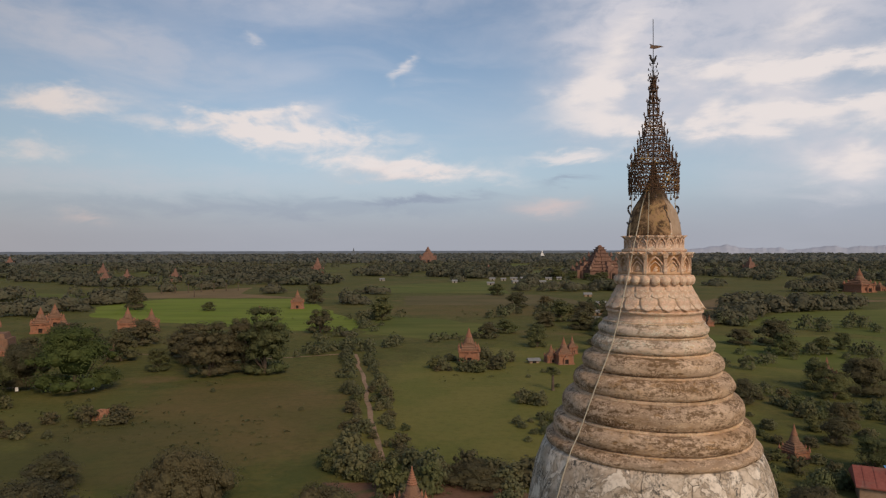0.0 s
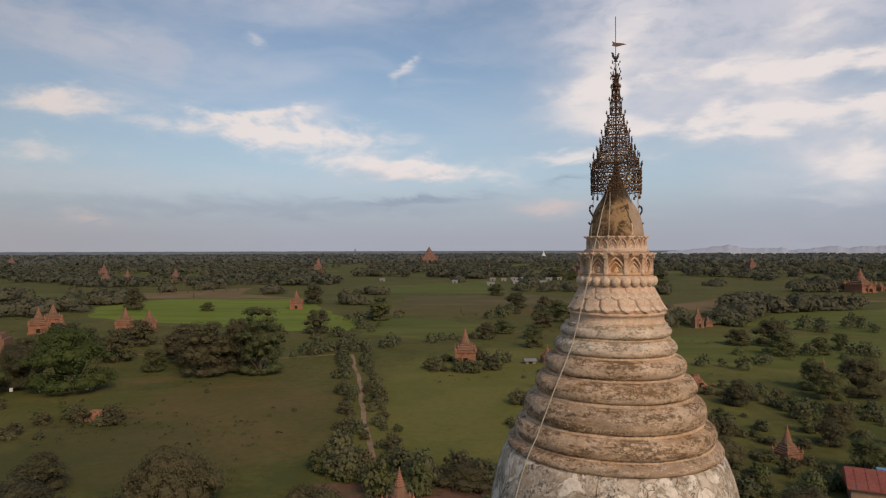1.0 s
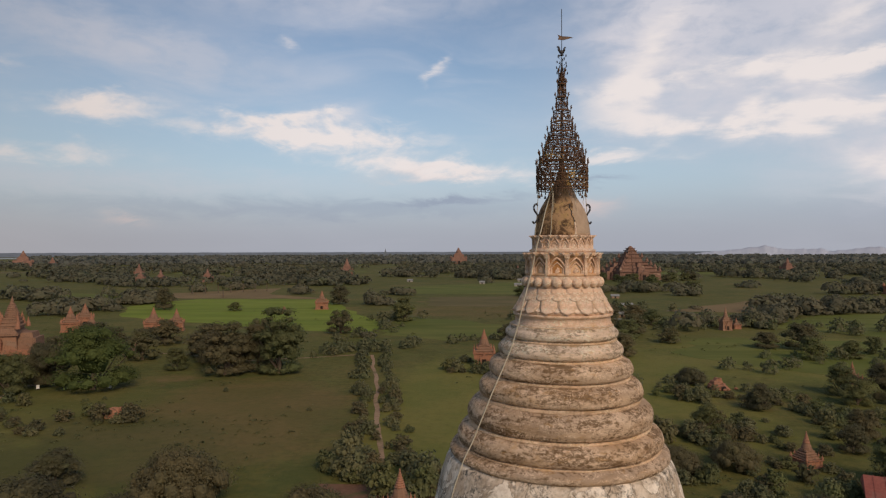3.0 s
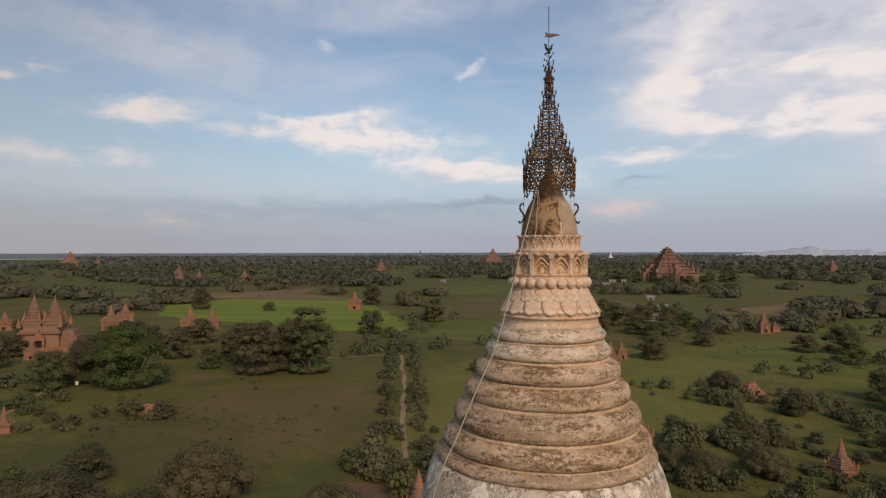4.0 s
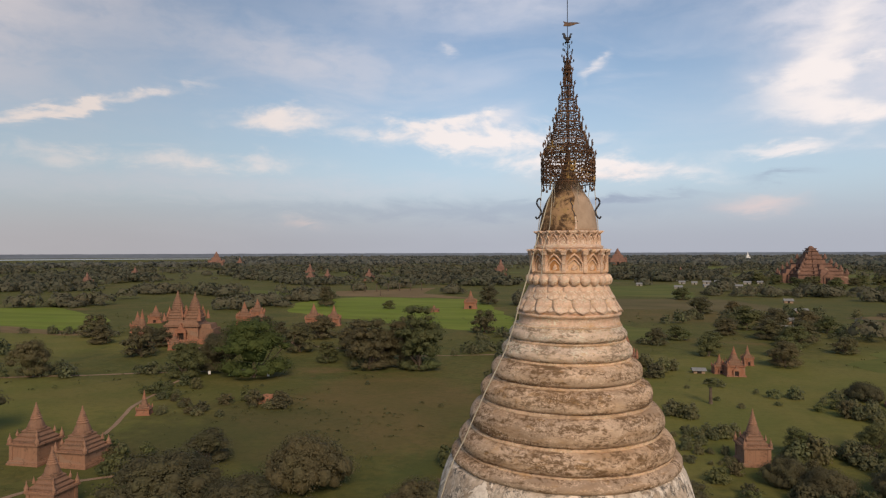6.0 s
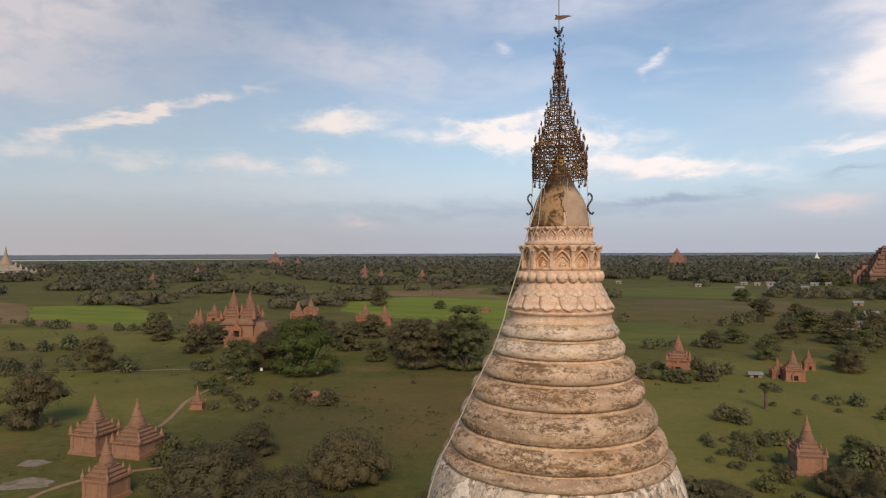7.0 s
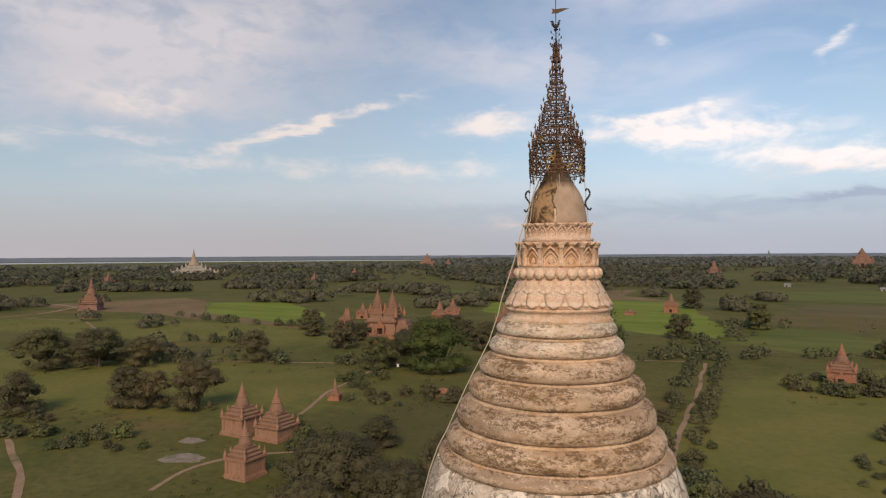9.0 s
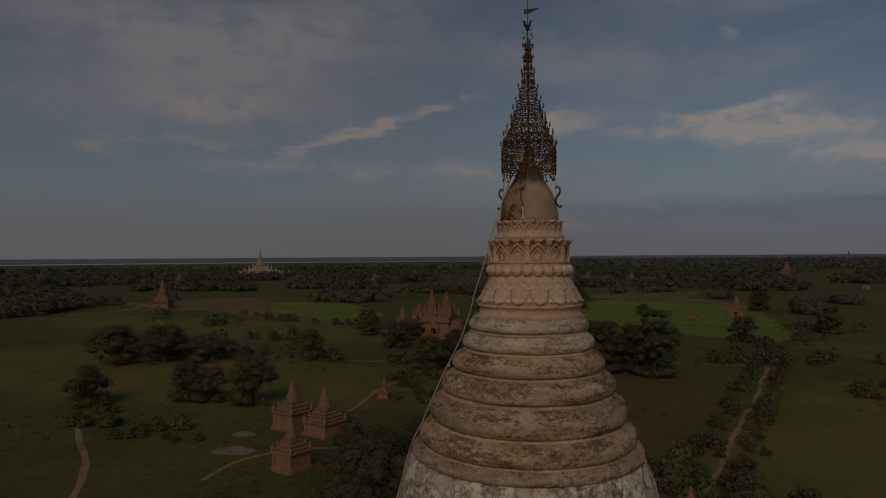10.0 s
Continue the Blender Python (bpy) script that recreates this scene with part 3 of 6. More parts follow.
field("paddy_field", [(-30, 232), (-28, 296), (-6, 288), (18, 262), (12, 236), (-6, 222)], M_FIELD_DULL, "green paddy strip between hedges", 0.05, 3.0)
field("paddy_field", [(64, 196), (80, 232), (140, 216), (150, 176), (104, 160), (78, 166)], M_FIELD_DULL, "green furrowed pasture beyond scrub", 0.05, 3.0)
field("ploughed_field", [(-20, 356), (-26, 428), (60, 440), (86, 372), (62, 356)], M_STUBBLE, "faded brown strip before far hedges", 0.05, 3.0)
field("paddy_field", [(-330, 420), (-300, 470), (-226, 440), (-206, 404)], M_FIELD_DULL, "green paddy among woods", 0.05, 3.0)
FAR_STRIPS = [((-420, 880), (-150, 930), (-160, 990), (-430, 950)), ((120, 860), (420, 840), (430, 930), (130, 930)), ((-900, 820), (-640, 900), (-660, 980), (-920, 890)),
              ((40, 1250), (520, 1220), (520, 1400), (40, 1400)), ((-700, 1250), (-300, 1300), (-300, 1420), (-720, 1380)), ((-150, 1150), (20, 1150), (20, 1230), (-150, 1230))]
for strip, soil in zip(FAR_STRIPS, (M_FIELD_DULL, M_FIELD_DULL, M_STUBBLE, M_FIELD_DULL, M_STUBBLE, M_STUBBLE)):
    field("far_field", list(strip), soil, "pale strip of farmland between distant woods", 0.05, 6.0)
field("bare_soil", [(-16, 84), (-9, 85), (4, 82), (12, 78), (3, 77), (-12, 80)], M_SOIL, "strip of bare reddish soil in scrub", 0.05, 1.5)


def track(name, pts, w, label):
    """A worn track: a ribbon with uneven edges, slightly proud of the turf."""
    s, verts = Shape(), []
    fine = []
    for a, b in zip(pts, pts[1:]):
        a, b = Vector((*a, 0)), Vector((*b, 0))
        k = max(2, int((b - a).length / 2.0))
        fine += [a.lerp(b, j / k) for j in range(k)]
    fine.append(Vector((*pts[-1], 0)))
    fine = [sum((fine[max(0, min(len(fine) - 1, i + d))] for d in range(-3, 4)), Vector()) / 7 for i in range(len(fine))]
    for i, p in enumerate(fine):
        d = (fine[min(i + 1, len(fine) - 1)] - fine[max(i - 1, 0)]).normalized()
        n = Vector((-d.y, d.x, 0))
        l = w * (0.5 + 0.25 * noise.noise(p * 0.2))
        r = w * (0.5 + 0.25 * noise.noise(p * 0.2 + Vector((9, 9, 9))))
        sway = n * noise.noise(p * 0.08) * 0.8
        verts += [p + n * l + sway + Vector((0, 0, 0.045)), p - n * r + sway + Vector((0, 0, 0.045))]
    s.add(verts, [(2 * i, 2 * i + 1, 2 * i + 3, 2 * i + 2) for i in range(len(fine) - 1)])
    return tagged(s.make(name, M_TRACK), label, "track", kind="structure")


track("dirt_track", [(-26, 190), (-22, 170), (-19, 152), (-16.5, 138), (-14.4, 125), (-13, 114), (-11.1, 104), (-9.5, 95), (-8.0, 84), (-8.5, 72)], 0.9, "reddish sandy track between scrub hedges")
track("dirt_track", [(-26, 190), (-60, 176), (-84, 190), (-126, 181), (-98, 146), (-92, 126), (-82, 100), (-75, 92), (-74, 86)], 0.8, "pale sandy cart track across pasture")
track("dirt_track", [(-104, 52), (-88, 47), (-74, 41), (-62, 34)], 1.0, "narrow sandy path at the edge of scrub")
track("dirt_track", [(-60, 49), (-64, 58), (-66, 64), (-60, 71), (-54, 76)], 0.9, "pale dirt path beside brick shrines")
track("dirt_road", [(-330, 150), (-290, 160), (-215, 128), (-190, 112), (-160, 110), (-120, 130), (-84, 148)], 1.2, "pale dirt road along a hedge")
track("dirt_road", [(-420, 205), (-380, 200), (-352, 170), (-345, 140)], 2.6, "wide pale road past a brick stupa")
for cx, cy, r in ((-70.8, 60.8, 2.8), (-77.3, 68.0, 2.2)):
    field("bare_ground", [(cx + r * math.cos(a) * (1 + 0.3 * math.sin(3 * a)), cy + r * 0.8 * math.sin(a)) for a in (0, 0.8, 1.6, 2.4, 3.2, 4.0, 4.8, 5.6)], M_BARE, "patch of pale stony bare ground", 0.05, 1.6)


def river():
    s = Shape()
    pts = [(-3300, 300), (-3150, 1000), (-2950, 1600), (-2700, 2150), (-2300, 2650), (-1900, 2900), (-2000, 3150), (-2700, 3000), (-3300, 2300), (-3700, 1500), (-3800, 400)]
    s.add([(x, y, 0.4) for x, y in pts], [tuple(range(len(pts)))])
    tagged(s.make("water", M_WATER), "pale river along the horizon", "river", kind="structure")


river()


def ridge(name, r, a0, a1, height, mat, label, step=0.4, scale=0.02, seed=0.0, rough=0.5, ends=True):
    """A long low ridge far away; azimuths clockwise from +y."""
    s, verts, n = Shape(), [], int((a1 - a0) / step)
    for i in range(n + 1):
        t = i / n
        a = radians(a0 + (a1 - a0) * t)
        fade = min(1.0, min(t, 1 - t) * 8) if ends else 1.0
        h = height * fade * (1 - rough + rough * (0.5 + 0.5 * noise.fractal((a * r * scale, seed, 0), 0.8, 2.1, 5)))
        for d, z in ((-140, -1), (-40, h * 0.75), (0, h), (120, -1)):
            verts.append(((r + d) * math.sin(a), (r + d) * math.cos(a), max(z, -1)))
    f = []
    for i in range(n):
        for k in range(3):
            f.append((i * 4 + k, i * 4 + k + 1, (i + 1) * 4 + k + 1, (i + 1) * 4 + k))
    s.add(verts, f)
    return tagged(s.make(name, mat, smooth=True), label, "hills", kind="structure")


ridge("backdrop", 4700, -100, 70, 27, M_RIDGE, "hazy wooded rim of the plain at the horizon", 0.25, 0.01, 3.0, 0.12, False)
ridge("hill_range", 4450, 17, 50, 66, M_HILL, "haze-pale blue-grey hills with jagged tops on the horizon", 0.10, 0.0048, 8.0, 0.70)

# ---------------------------------------------------------------- the great stupa
SX, SY = 7.455, 23.07


def torus_rows(z, r, h, neck, power=2.4, n=11):
    """Rows of one rounded moulding, from below upwards, standing out from the neck radius."""
    rows = []
    for i in range(n):
        t = -1 + 2 * i / (n - 1)
        out = (1 - abs(t) ** power) ** (1 / power)
        rows.append((neck + (r - neck) * out, z + h * t))
    return rows


def arch(s, a, r0, z0, w, h, depth, lift=0.25):
    """A pointed petal-shaped arch frame standing on a round wall at angle a."""
    pts = []
    for i in range(9):
        t = i / 8
        x = -w / 2 + w * t
        up = 1 - abs(2 * t - 1) ** 1.35
        pts.append((x, z0 + h * (0.50 + 0.50 * up)))
    line = [(-w / 2, z0)] + pts + [(w / 2, z0)]
    out = []
    for x, z in line:
        b = a + x / r0
        out.append((r0 * math.cos(b), r0 * math.sin(b), z))
    s.tube(out, depth, 5)


def great_stupa():
    top = thing("stupa", SX, SY, 0.0, "weathered whitewashed brick stupa with ringed spire and iron crown", "stupa")
    SEG = 144
    # masonry base, terraces and bell
    for k, (w, z0, z1) in enumerate(((13.0, 0, 2.6), (11.2, 2.6, 5.2), (9.6, 5.2, 8.0), (8.2, 8.0, 10.6))):
        b = Shape().box(-w, w, -w, w, z0, z1 - 0.35, 0.15).box(-w - 0.2, w + 0.2, -w - 0.2, w + 0.2, z1 - 0.35, z1)
        b.make("terrace", M_BELL, top)
    Shape().lathe([(7.2, 10.6), (7.2, 11.6), (6.9, 11.8), (6.9, 13.0), (6.5, 13.2), (6.5, 14.2), (6.1, 14.5), (5.9, 15.4)], 64).make("round_base", M_BELL, top)
    rows = [(5.9, 15.4), (5.70, 16.0), (5.25, 16.6), (5.00, 17.4), (4.78, 18.6), (4.56, 19.6), (4.38, 20.5), (4.25, 21.2), (4.14, 21.8), (4.02, 22.25), (3.88, 22.65), (3.76, 22.9), (3.60, 23.01), (3.3, 23.04)]
    fine = []
    for (r0, z0), (r1, z1) in zip(rows, rows[1:]):
        fine += [(r0 + (r1 - r0) * k / 4, z0 + (z1 - z0) * k / 4) for k in range(4)]
    Shape().lathe(fine + [rows[-1]], SEG, wear=0.03).make("bell", M_BELL, top, "cracked whitewashed bell with grey lichen", True).matrix_basis = pose(-0.20, 0, 0)
    # the seven swelling rings
    levels = [(22.98, 3.72), (23.39, 3.48), (24.08, 3.14), (24.97, 2.79), (25.68, 2.45), (26.35, 2.12), (26.92, 1.92), (27.40, 1.66)]
    for i in range(7):
        (z, r), (z2, r2) = levels[i], levels[i + 1]
        h, cut = z2 - z, 0.15 if i < 5 else 0.12
        rt = r2 - (cut if i < 6 else 0.0) + 0.07
        rr = [(r - cut - 0.10, z - 0.03), (r - cut, z), (r - 0.07, z + 0.03 * h), (r - 0.02, z + 0.13 * h), (r, z + 0.27 * h), (r - 0.005, z + 0.40 * h), (r - 0.035, z + 0.53 * h), (r - 0.085, z + 0.64 * h),
              (r - 0.15, z + 0.73 * h), (max(rt + 0.05, r - 0.24), z + 0.81 * h), (rt + 0.03, z + 0.87 * h), (rt - 0.02, z + 0.91 * h), (rt - 0.03, z + h)]
        Shape().lathe(rr, SEG, wear=0.05, seed=i * 7.0).make("ring_moulding", M_RING_LOW if i < 5 else M_RING_HIGH, top, "", True).matrix_basis = pose(-0.03 * (28.8 - z), 0, 0)
        # thin pale fillet in the groove above the ring
        Shape().lathe([(rt - 0.15, z2 - 0.15 * h), (rt + 0.030, z2 - 0.135 * h), (rt + 0.042, z2 - 0.09 * h), (rt + 0.015, z2 - 0.06 * h), (rt + 0.005, z2 - 0.02), (rt - 0.15, z2)], SEG, wear=0.02, seed=i * 3.0).make("fillet", M_LEDGE, top, "", True).matrix_basis = pose(-0.03 * (28.8 - z), 0, 0)
    # plain drum and flaring lotus skirt
    Shape().lathe([(1.5, 27.34), (1.66, 27.36), (1.66, 27.44), (1.63, 27.46), (1.63, 27.66), (1.70, 27.69), (1.70, 27.76), (1.5, 27.78)], SEG, wear=0.012).make("drum", M_CARVED, top, "", True)
    Shape().lathe([(1.62, 27.74), (1.66, 27.86), (1.54, 28.10), (1.42, 28.32), (1.33, 28.50), (1.28, 28.62), (1.1, 28.66)], SEG, wear=0.012).make("lotus_skirt", M_CARVED, top, "", True)
    rng = random.Random(5)

    def petal_mesh(w, z_hi, r_hi, z_lo, r_lo, lift):
        p, verts, faces = Shape(), [], []
        nu, nv = 7, 9
        for j in range(nv):
            t = j / (nv - 1)
            z, r = z_hi + (z_lo - z_hi) * t, r_hi + (r_lo - r_hi) * t
            half = w / 2 * (1.0 if t < 0.55 else math.sqrt(max(0.0, 1 - ((t - 0.55) / 0.45) ** 2)) * 0.97 + 0.03)
            for i in range(nu):
                u = -1 + 2 * i / (nu - 1)
                a = u * half / r
                rr = r + lift * (0.4 + 0.6 * t) * (1 - 0.55 * u * u) + 0.05 * t ** 4
                verts.append((rr * math.cos(a), rr * math.sin(a), z))
        base = len(verts)
        for j in range(nv):
            t = j / (nv - 1)
            z, r = z_hi + (z_lo - z_hi) * t, r_hi + (r_lo - r_hi) * t
            for i in range(nu):
                v = verts[j * nu + i]
                a = math.atan2(v[1], v[0])
                verts.append(((r - 0.05) * math.cos(a), (r - 0.05) * math.sin(a), z))
        for j in range(nv - 1):
            for i in range(nu - 1):
                faces.append((j * nu + i, (j + 1) * nu + i, (j + 1) * nu + i + 1, j * nu + i + 1))
            faces.append((j * nu, base + j * nu, base + (j + 1) * nu, (j + 1) * nu))
            faces.append((j * nu + nu - 1, (j + 1) * nu + nu - 1, base + (j + 1) * nu + nu - 1, base + j * nu + nu - 1))
        for i in range(nu - 1):
            faces.append(((nv - 1) * nu + i, base + (nv - 1) * nu + i, base + (nv - 1) * nu + i + 1, (nv - 1) * nu + i + 1))
        p.add(verts, faces)
        return p

    def ring_of(name, first, n, a0, jitter=0.0):
        under(first, top)
        first.matrix_basis = pose(0, 0, 0, 0, 0, a0)
        for k in range(1, n):
            shared(name, first, top, pose(0, 0, rng.uniform(-jitter, jitter), 0, 0, a0 + 360 * k / n + rng.uniform(-1, 1) * jitter * 30))

    ring_of("long_petal", petal_mesh(0.60, 28.52, 1.33, 27.80, 1.70, 0.018).make("long_petal", M_CARVED, None, "", True), 16, -92, 0.004)
    ring_of("long_petal", petal_mesh(0.40, 28.40, 1.37, 27.84, 1.66, 0.010).make("long_petal", M_CARVED, None, "", True), 16, -80.75, 0.004)
    ring_of("short_petal", petal_mesh(0.50, 28.60, 1.30, 28.22, 1.46, 0.022).make("short_petal", M_CARVED, None, "", True), 16, -80.75, 0.004)
    # string of large beads
    Shape().lathe([(1.1, 28.60), (1.27, 28.62), (1.27, 29.02), (1.1, 29.05)], 96).make("bead_band", M_CARVED, top)
    ring_of("bead", Shape().blob((1.29, 0, 28.82), (0.135, 0.172, 0.17), 10, 6, 0.08).make("bead", M_CARVED, None, "", True), 24, -75.6, 0.006)
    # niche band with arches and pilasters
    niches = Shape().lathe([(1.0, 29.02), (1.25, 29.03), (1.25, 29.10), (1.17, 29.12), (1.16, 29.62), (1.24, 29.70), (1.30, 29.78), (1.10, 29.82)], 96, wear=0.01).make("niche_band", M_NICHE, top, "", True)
    ring_of("pilaster", Shape().box(1.14, 1.285, -0.055, 0.055, 29.06, 29.66, 0.0).box(1.15, 1.33, -0.075, 0.075, 29.62, 29.76, -0.02).make("pilaster", M_CARVED, None), 12, -90.6, 0.004)
    fr = Shape()
    arch(fr, 0, 1.215, 29.08, 0.52, 0.56, 0.034)
    arch(fr, 0, 1.19, 29.08, 0.40, 0.40, 0.022)
    ring_of("niche_arch", fr.make("niche_arch", M_CARVED, None, "", True), 12, -75.6, 0.004)
    ring_of("niche_relief", Shape().blob((1.165, 0, 29.20), (0.03, 0.10, 0.07), 8, 5, 0.5).blob((1.165, 0.02, 29.27), (0.03, 0.06, 0.06), 8, 5, 0.5).make("niche_relief", M_CARVED, None, "", True), 12, -75.6, 0.01)
    for k, a in enumerate((-105.6, 164.4)):
        p = Shape()
        p.add([((1.178) * math.cos(u), (1.178) * math.sin(u), z) for z in (29.13, 29.40, 29.60) for u in (radians(a - 7), radians(a), radians(a + 7))],
              [(0, 1, 4, 3), (1, 2, 5, 4), (3, 4, 7, 6), (4, 5, 8, 7)])
        p.make("stained_niche_back", M_OCHRE, niches, "orange-stained niche back")
    ring_of("leaf_tip", Shape().add([(1.27, -0.10, 29.70), (1.27, 0.10, 29.70), (1.40, 0.0, 29.80), (1.24, -0.12, 29.82), (1.24, 0.12, 29.82)], [(0, 1, 2), (0, 2, 3), (2, 1, 4), (3, 2, 4), (0, 3, 4, 1)]).make("leaf_tip", M_CARVED, None), 24, -83.1, 0.01)
    # upper band of small arches
    Shape().lathe([(0.9, 29.80), (1.12, 29.82), (1.14, 29.90), (1.06, 29.94), (1.00, 29.98), (0.99, 30.26), (1.05, 30.32), (1.08, 30.38), (0.8, 30.42)], 96, wear=0.01).make("upper_band", M_CARVED, top, "", True)
    fr = Shape()
    arch(fr, 0, 1.02, 29.94, 0.29, 0.38, 0.030)
    arch(fr, 0, 1.00, 29.94, 0.17, 0.24, 0.022)
    ring_of("small_arch", fr.make("small_arch", M_CARVED, None, "", True), 20, -75.6, 0.004)
    ring_of("leaf_tip", Shape().add([(1.05, -0.07, 30.30), (1.05, 0.07, 30.30), (1.17, 0.0, 30.40), (1.02, -0.08, 30.40), (1.02, 0.08, 30.40)], [(0, 1, 2), (0, 2, 3), (2, 1, 4), (3, 2, 4), (0, 3, 4, 1)]).make("leaf_tip", M_CARVED, None), 20, -66.6, 0.006)
    # tapering plaster cone
    rows = [(0.95, 30.36), (0.945, 30.48), (0.93, 30.62), (0.905, 30.80), (0.87, 30.96), (0.83, 31.12), (0.77, 31.28), (0.69, 31.44), (0.60, 31.58), (0.51, 31.72), (0.44, 31.88), (0.36, 32.05), (0.26, 32.25), (0.17, 32.5), (0.10, 32.8), (0.05, 33.1)]
    Shape().lathe(rows, 72, wear=0.02).make("spire_cone", M_CONE, top, "mottled spire top with one smooth plastered flank", True)
    # crack down the plaster's edge
    Shape().tube([(r * math.cos(radians(a)), r * math.sin(radians(a)), z) for a, r, z in ((-76, 0.69, 31.45), (-79, 0.75, 31.32), (-74, 0.80, 31.2), (-76, 0.84, 31.08), (-72, 0.87, 30.96), (-70, 0.895, 30.84))], 0.016, 5).make("crack", M_DARK_IRON, top)
    Shape().tube([(r * math.cos(radians(a)), r * math.sin(radians(a)), z) for a, r, z in ((-70, 0.90, 30.84), (-69, 0.935, 30.6), (-70, 0.95, 30.42))], 0.03, 6).make("plaster_rib", M_CARVED, top)


def iron_crown():
    """The tiered openwork iron umbrella, its pole, bird, vane and hanging rods."""
    crown = thing("iron_crown", SX, SY, 31.8, "rusted openwork iron umbrella crown with bird finial and vane", "finial")
    Z = -31.8

    def circle(r, z, n=40):
        return [(r * math.cos(2 * math.pi * k / n), r * math.sin(2 * math.pi * k / n), z + Z) for k in range(n)]

    tiers = [(31.98, 0.87, 0.80, 26), (32.90, 0.78, 0.22, 22), (33.14, 0.66, 0.23, 18), (33.40, 0.56, 0.25, 14), (33.69, 0.47, 0.27, 12), (34.00, 0.38, 0.30, 10), (34.35, 0.29, 0.36, 8), (34.76, 0.20, 0.42, 8), (35.22, 0.14, 0.42, 6), (35.66, 0.10, 0.36, 5)]
    rng = random.Random(9)
    for i, (z, r, h, n) in enumerate(tiers):
        levels = (0, 0.30, 0.62, 1.0) if i == 0 else (0, 1.0)
        for lv in levels:
            s = Shape()
            s.tube(circle(r * (1.0 if i else 0.98 + 0.05 * math.sin(math.pi * lv)), z + h * lv), 0.020 if lv in (0, 1.0) else 0.017, 5, True)
            s.make("tier_hoop", M_IRON, crown)
        b, hoops = Shape(), [o for o in crown.children if o.name.startswith("tier_hoop")][-len(levels):]
        for k in range(n):
            a = 2 * math.pi * (k + 0.5 * (i % 2)) / n
            c, d = math.cos(a), math.sin(a)
            b.tube([(r * c, r * d, z + Z - (0.10 if i == 0 else 0.02)), (r * c, r * d, z + Z + h + 0.04)], 0.015, 4)
            # openwork scroll between the bars
            a2 = a + math.pi / n
            rows = 3 if i == 0 else 1
            for q in range(rows):
                zc, rad = z + h * (q + 0.5) / rows + Z, min(math.pi * r / n * 0.62, h / rows * 0.42)
                t = (-math.sin(a2), math.cos(a2))
                b.tube([(r * math.cos(a2) + t[0] * rad * math.cos(w), r * math.sin(a2) + t[1] * rad * math.cos(w), zc + rad * math.sin(w)) for w in [2 * math.pi * e / 8 for e in range(8)]], 0.027 if i < 2 else 0.019, 4, True)
        tier = b.make("tier_openwork", M_IRON, crown)
        for o in hoops:
            o.parent = tier
        # spokes to the pole
        sp = Shape()
        for k in range(8):
            a = 2 * math.pi * k / 8 + 0.2 * i
            sp.tube([(0.03 * math.cos(a), 0.03 * math.sin(a), z + Z + h * 0.9), (r * math.cos(a), r * math.sin(a), z + Z + (h if i == 0 else 0.0))], 0.008, 4)
        sp.make("tier_spokes", M_IRON, tier)
        # upright leaf-shaped finials on the rim
        m = max(6, int(n * 0.6))
        for k in range(m):
            a = 2 * math.pi * k / m + 0.3 * i
            c, d = math.cos(a), math.sin(a)
            f = Shape()
            zt = z + h + Z
            lean = rng.uniform(-0.02, 0.02)
            rf = r + 0.015
            g = 1.75 if i < 5 else 1.3
            f.tube([(rf * c, rf * d, zt - 0.02), (rf * c, rf * d, zt + 0.10 * g), ((rf + 0.03) * c + lean, (rf + 0.03) * d, zt + 0.16 * g)], 0.010, 4)
            f.tube([((rf + 0.05) * c - d * 0.02, (rf + 0.05) * d + c * 0.02, zt + 0.10 * g), (rf * c, rf * d, zt + 0.04 * g), ((rf + 0.05) * c + d * 0.02, (rf + 0.05) * d - c * 0.02, zt + 0.10 * g)], 0.010, 4)
            f.blob(((rf + 0.01) * c, (rf + 0.01) * d, zt + 0.11 * g), (0.026, 0.026, 0.045 * g), 6, 4)
            f.make("rim_finial", M_IRON, tier)
    # small bells under the lowest hoop
    for k in range(14):
        a = 2 * math.pi * k / 14
        c, d = 0.83 * math.cos(a), 0.83 * math.sin(a)
        Shape().tube([(c, d, 0.15), (c, d, 0.05)], 0.008, 4).lathe([(0.045, -0.07), (0.035, -0.02), (0.015, 0.04)], 7, c, d).make("hanging_bell", M_IRON, crown)
    # inner ribs from the cone to the widest hoop
    for k in range(10):
        a = 2 * math.pi * k / 10 + 0.1
        Shape().tube([(0.40 * math.cos(a), 0.40 * math.sin(a), 0.30), (0.62 * math.cos(a), 0.62 * math.sin(a), 0.65), (0.84 * math.cos(a), 0.84 * math.sin(a), 1.1)], 0.018, 5).make("inner_rib", M_IRON, crown)
    # pole with tapering cage
    Shape().tube([(0, 0, 1.2), (0, 0, 3.2), (0, 0, 4.6)], 0.030, 7).tube([(0, 0, 4.6), (0, 0, 6.47)], 0.013, 5).make("pole", M_DARK_IRON, crown)
    cage = Shape()
    for k in range(5):
        a = 2 * math.pi * k / 5
        cage.tube([(0.15 * math.cos(a), 0.13 * math.sin(a), 3.55), (0.09 * math.cos(a), 0.09 * math.sin(a), 4.0), (0.04 * math.cos(a), 0.04 * math.sin(a), 4.35)], 0.012, 4)
    for zz, rr in ((3.95, 0.125), (4.15, 0.09)):
        cage.tube([(rr * math.cos(2 * math.pi * k / 12), rr * math.sin(2 * math.pi * k / 12), zz) for k in range(12)], 0.012, 4, True)
    cage.make("pole_cage", M_IRON, crown)
    # flame-shaped leaves on fine stalks round the pole
    for k in range(15):
        a, zz = k * 2.4, 4.20 + 0.046 * k
        r = 0.20 - 0.004 * k
        c, d = math.cos(a), math.sin(a)
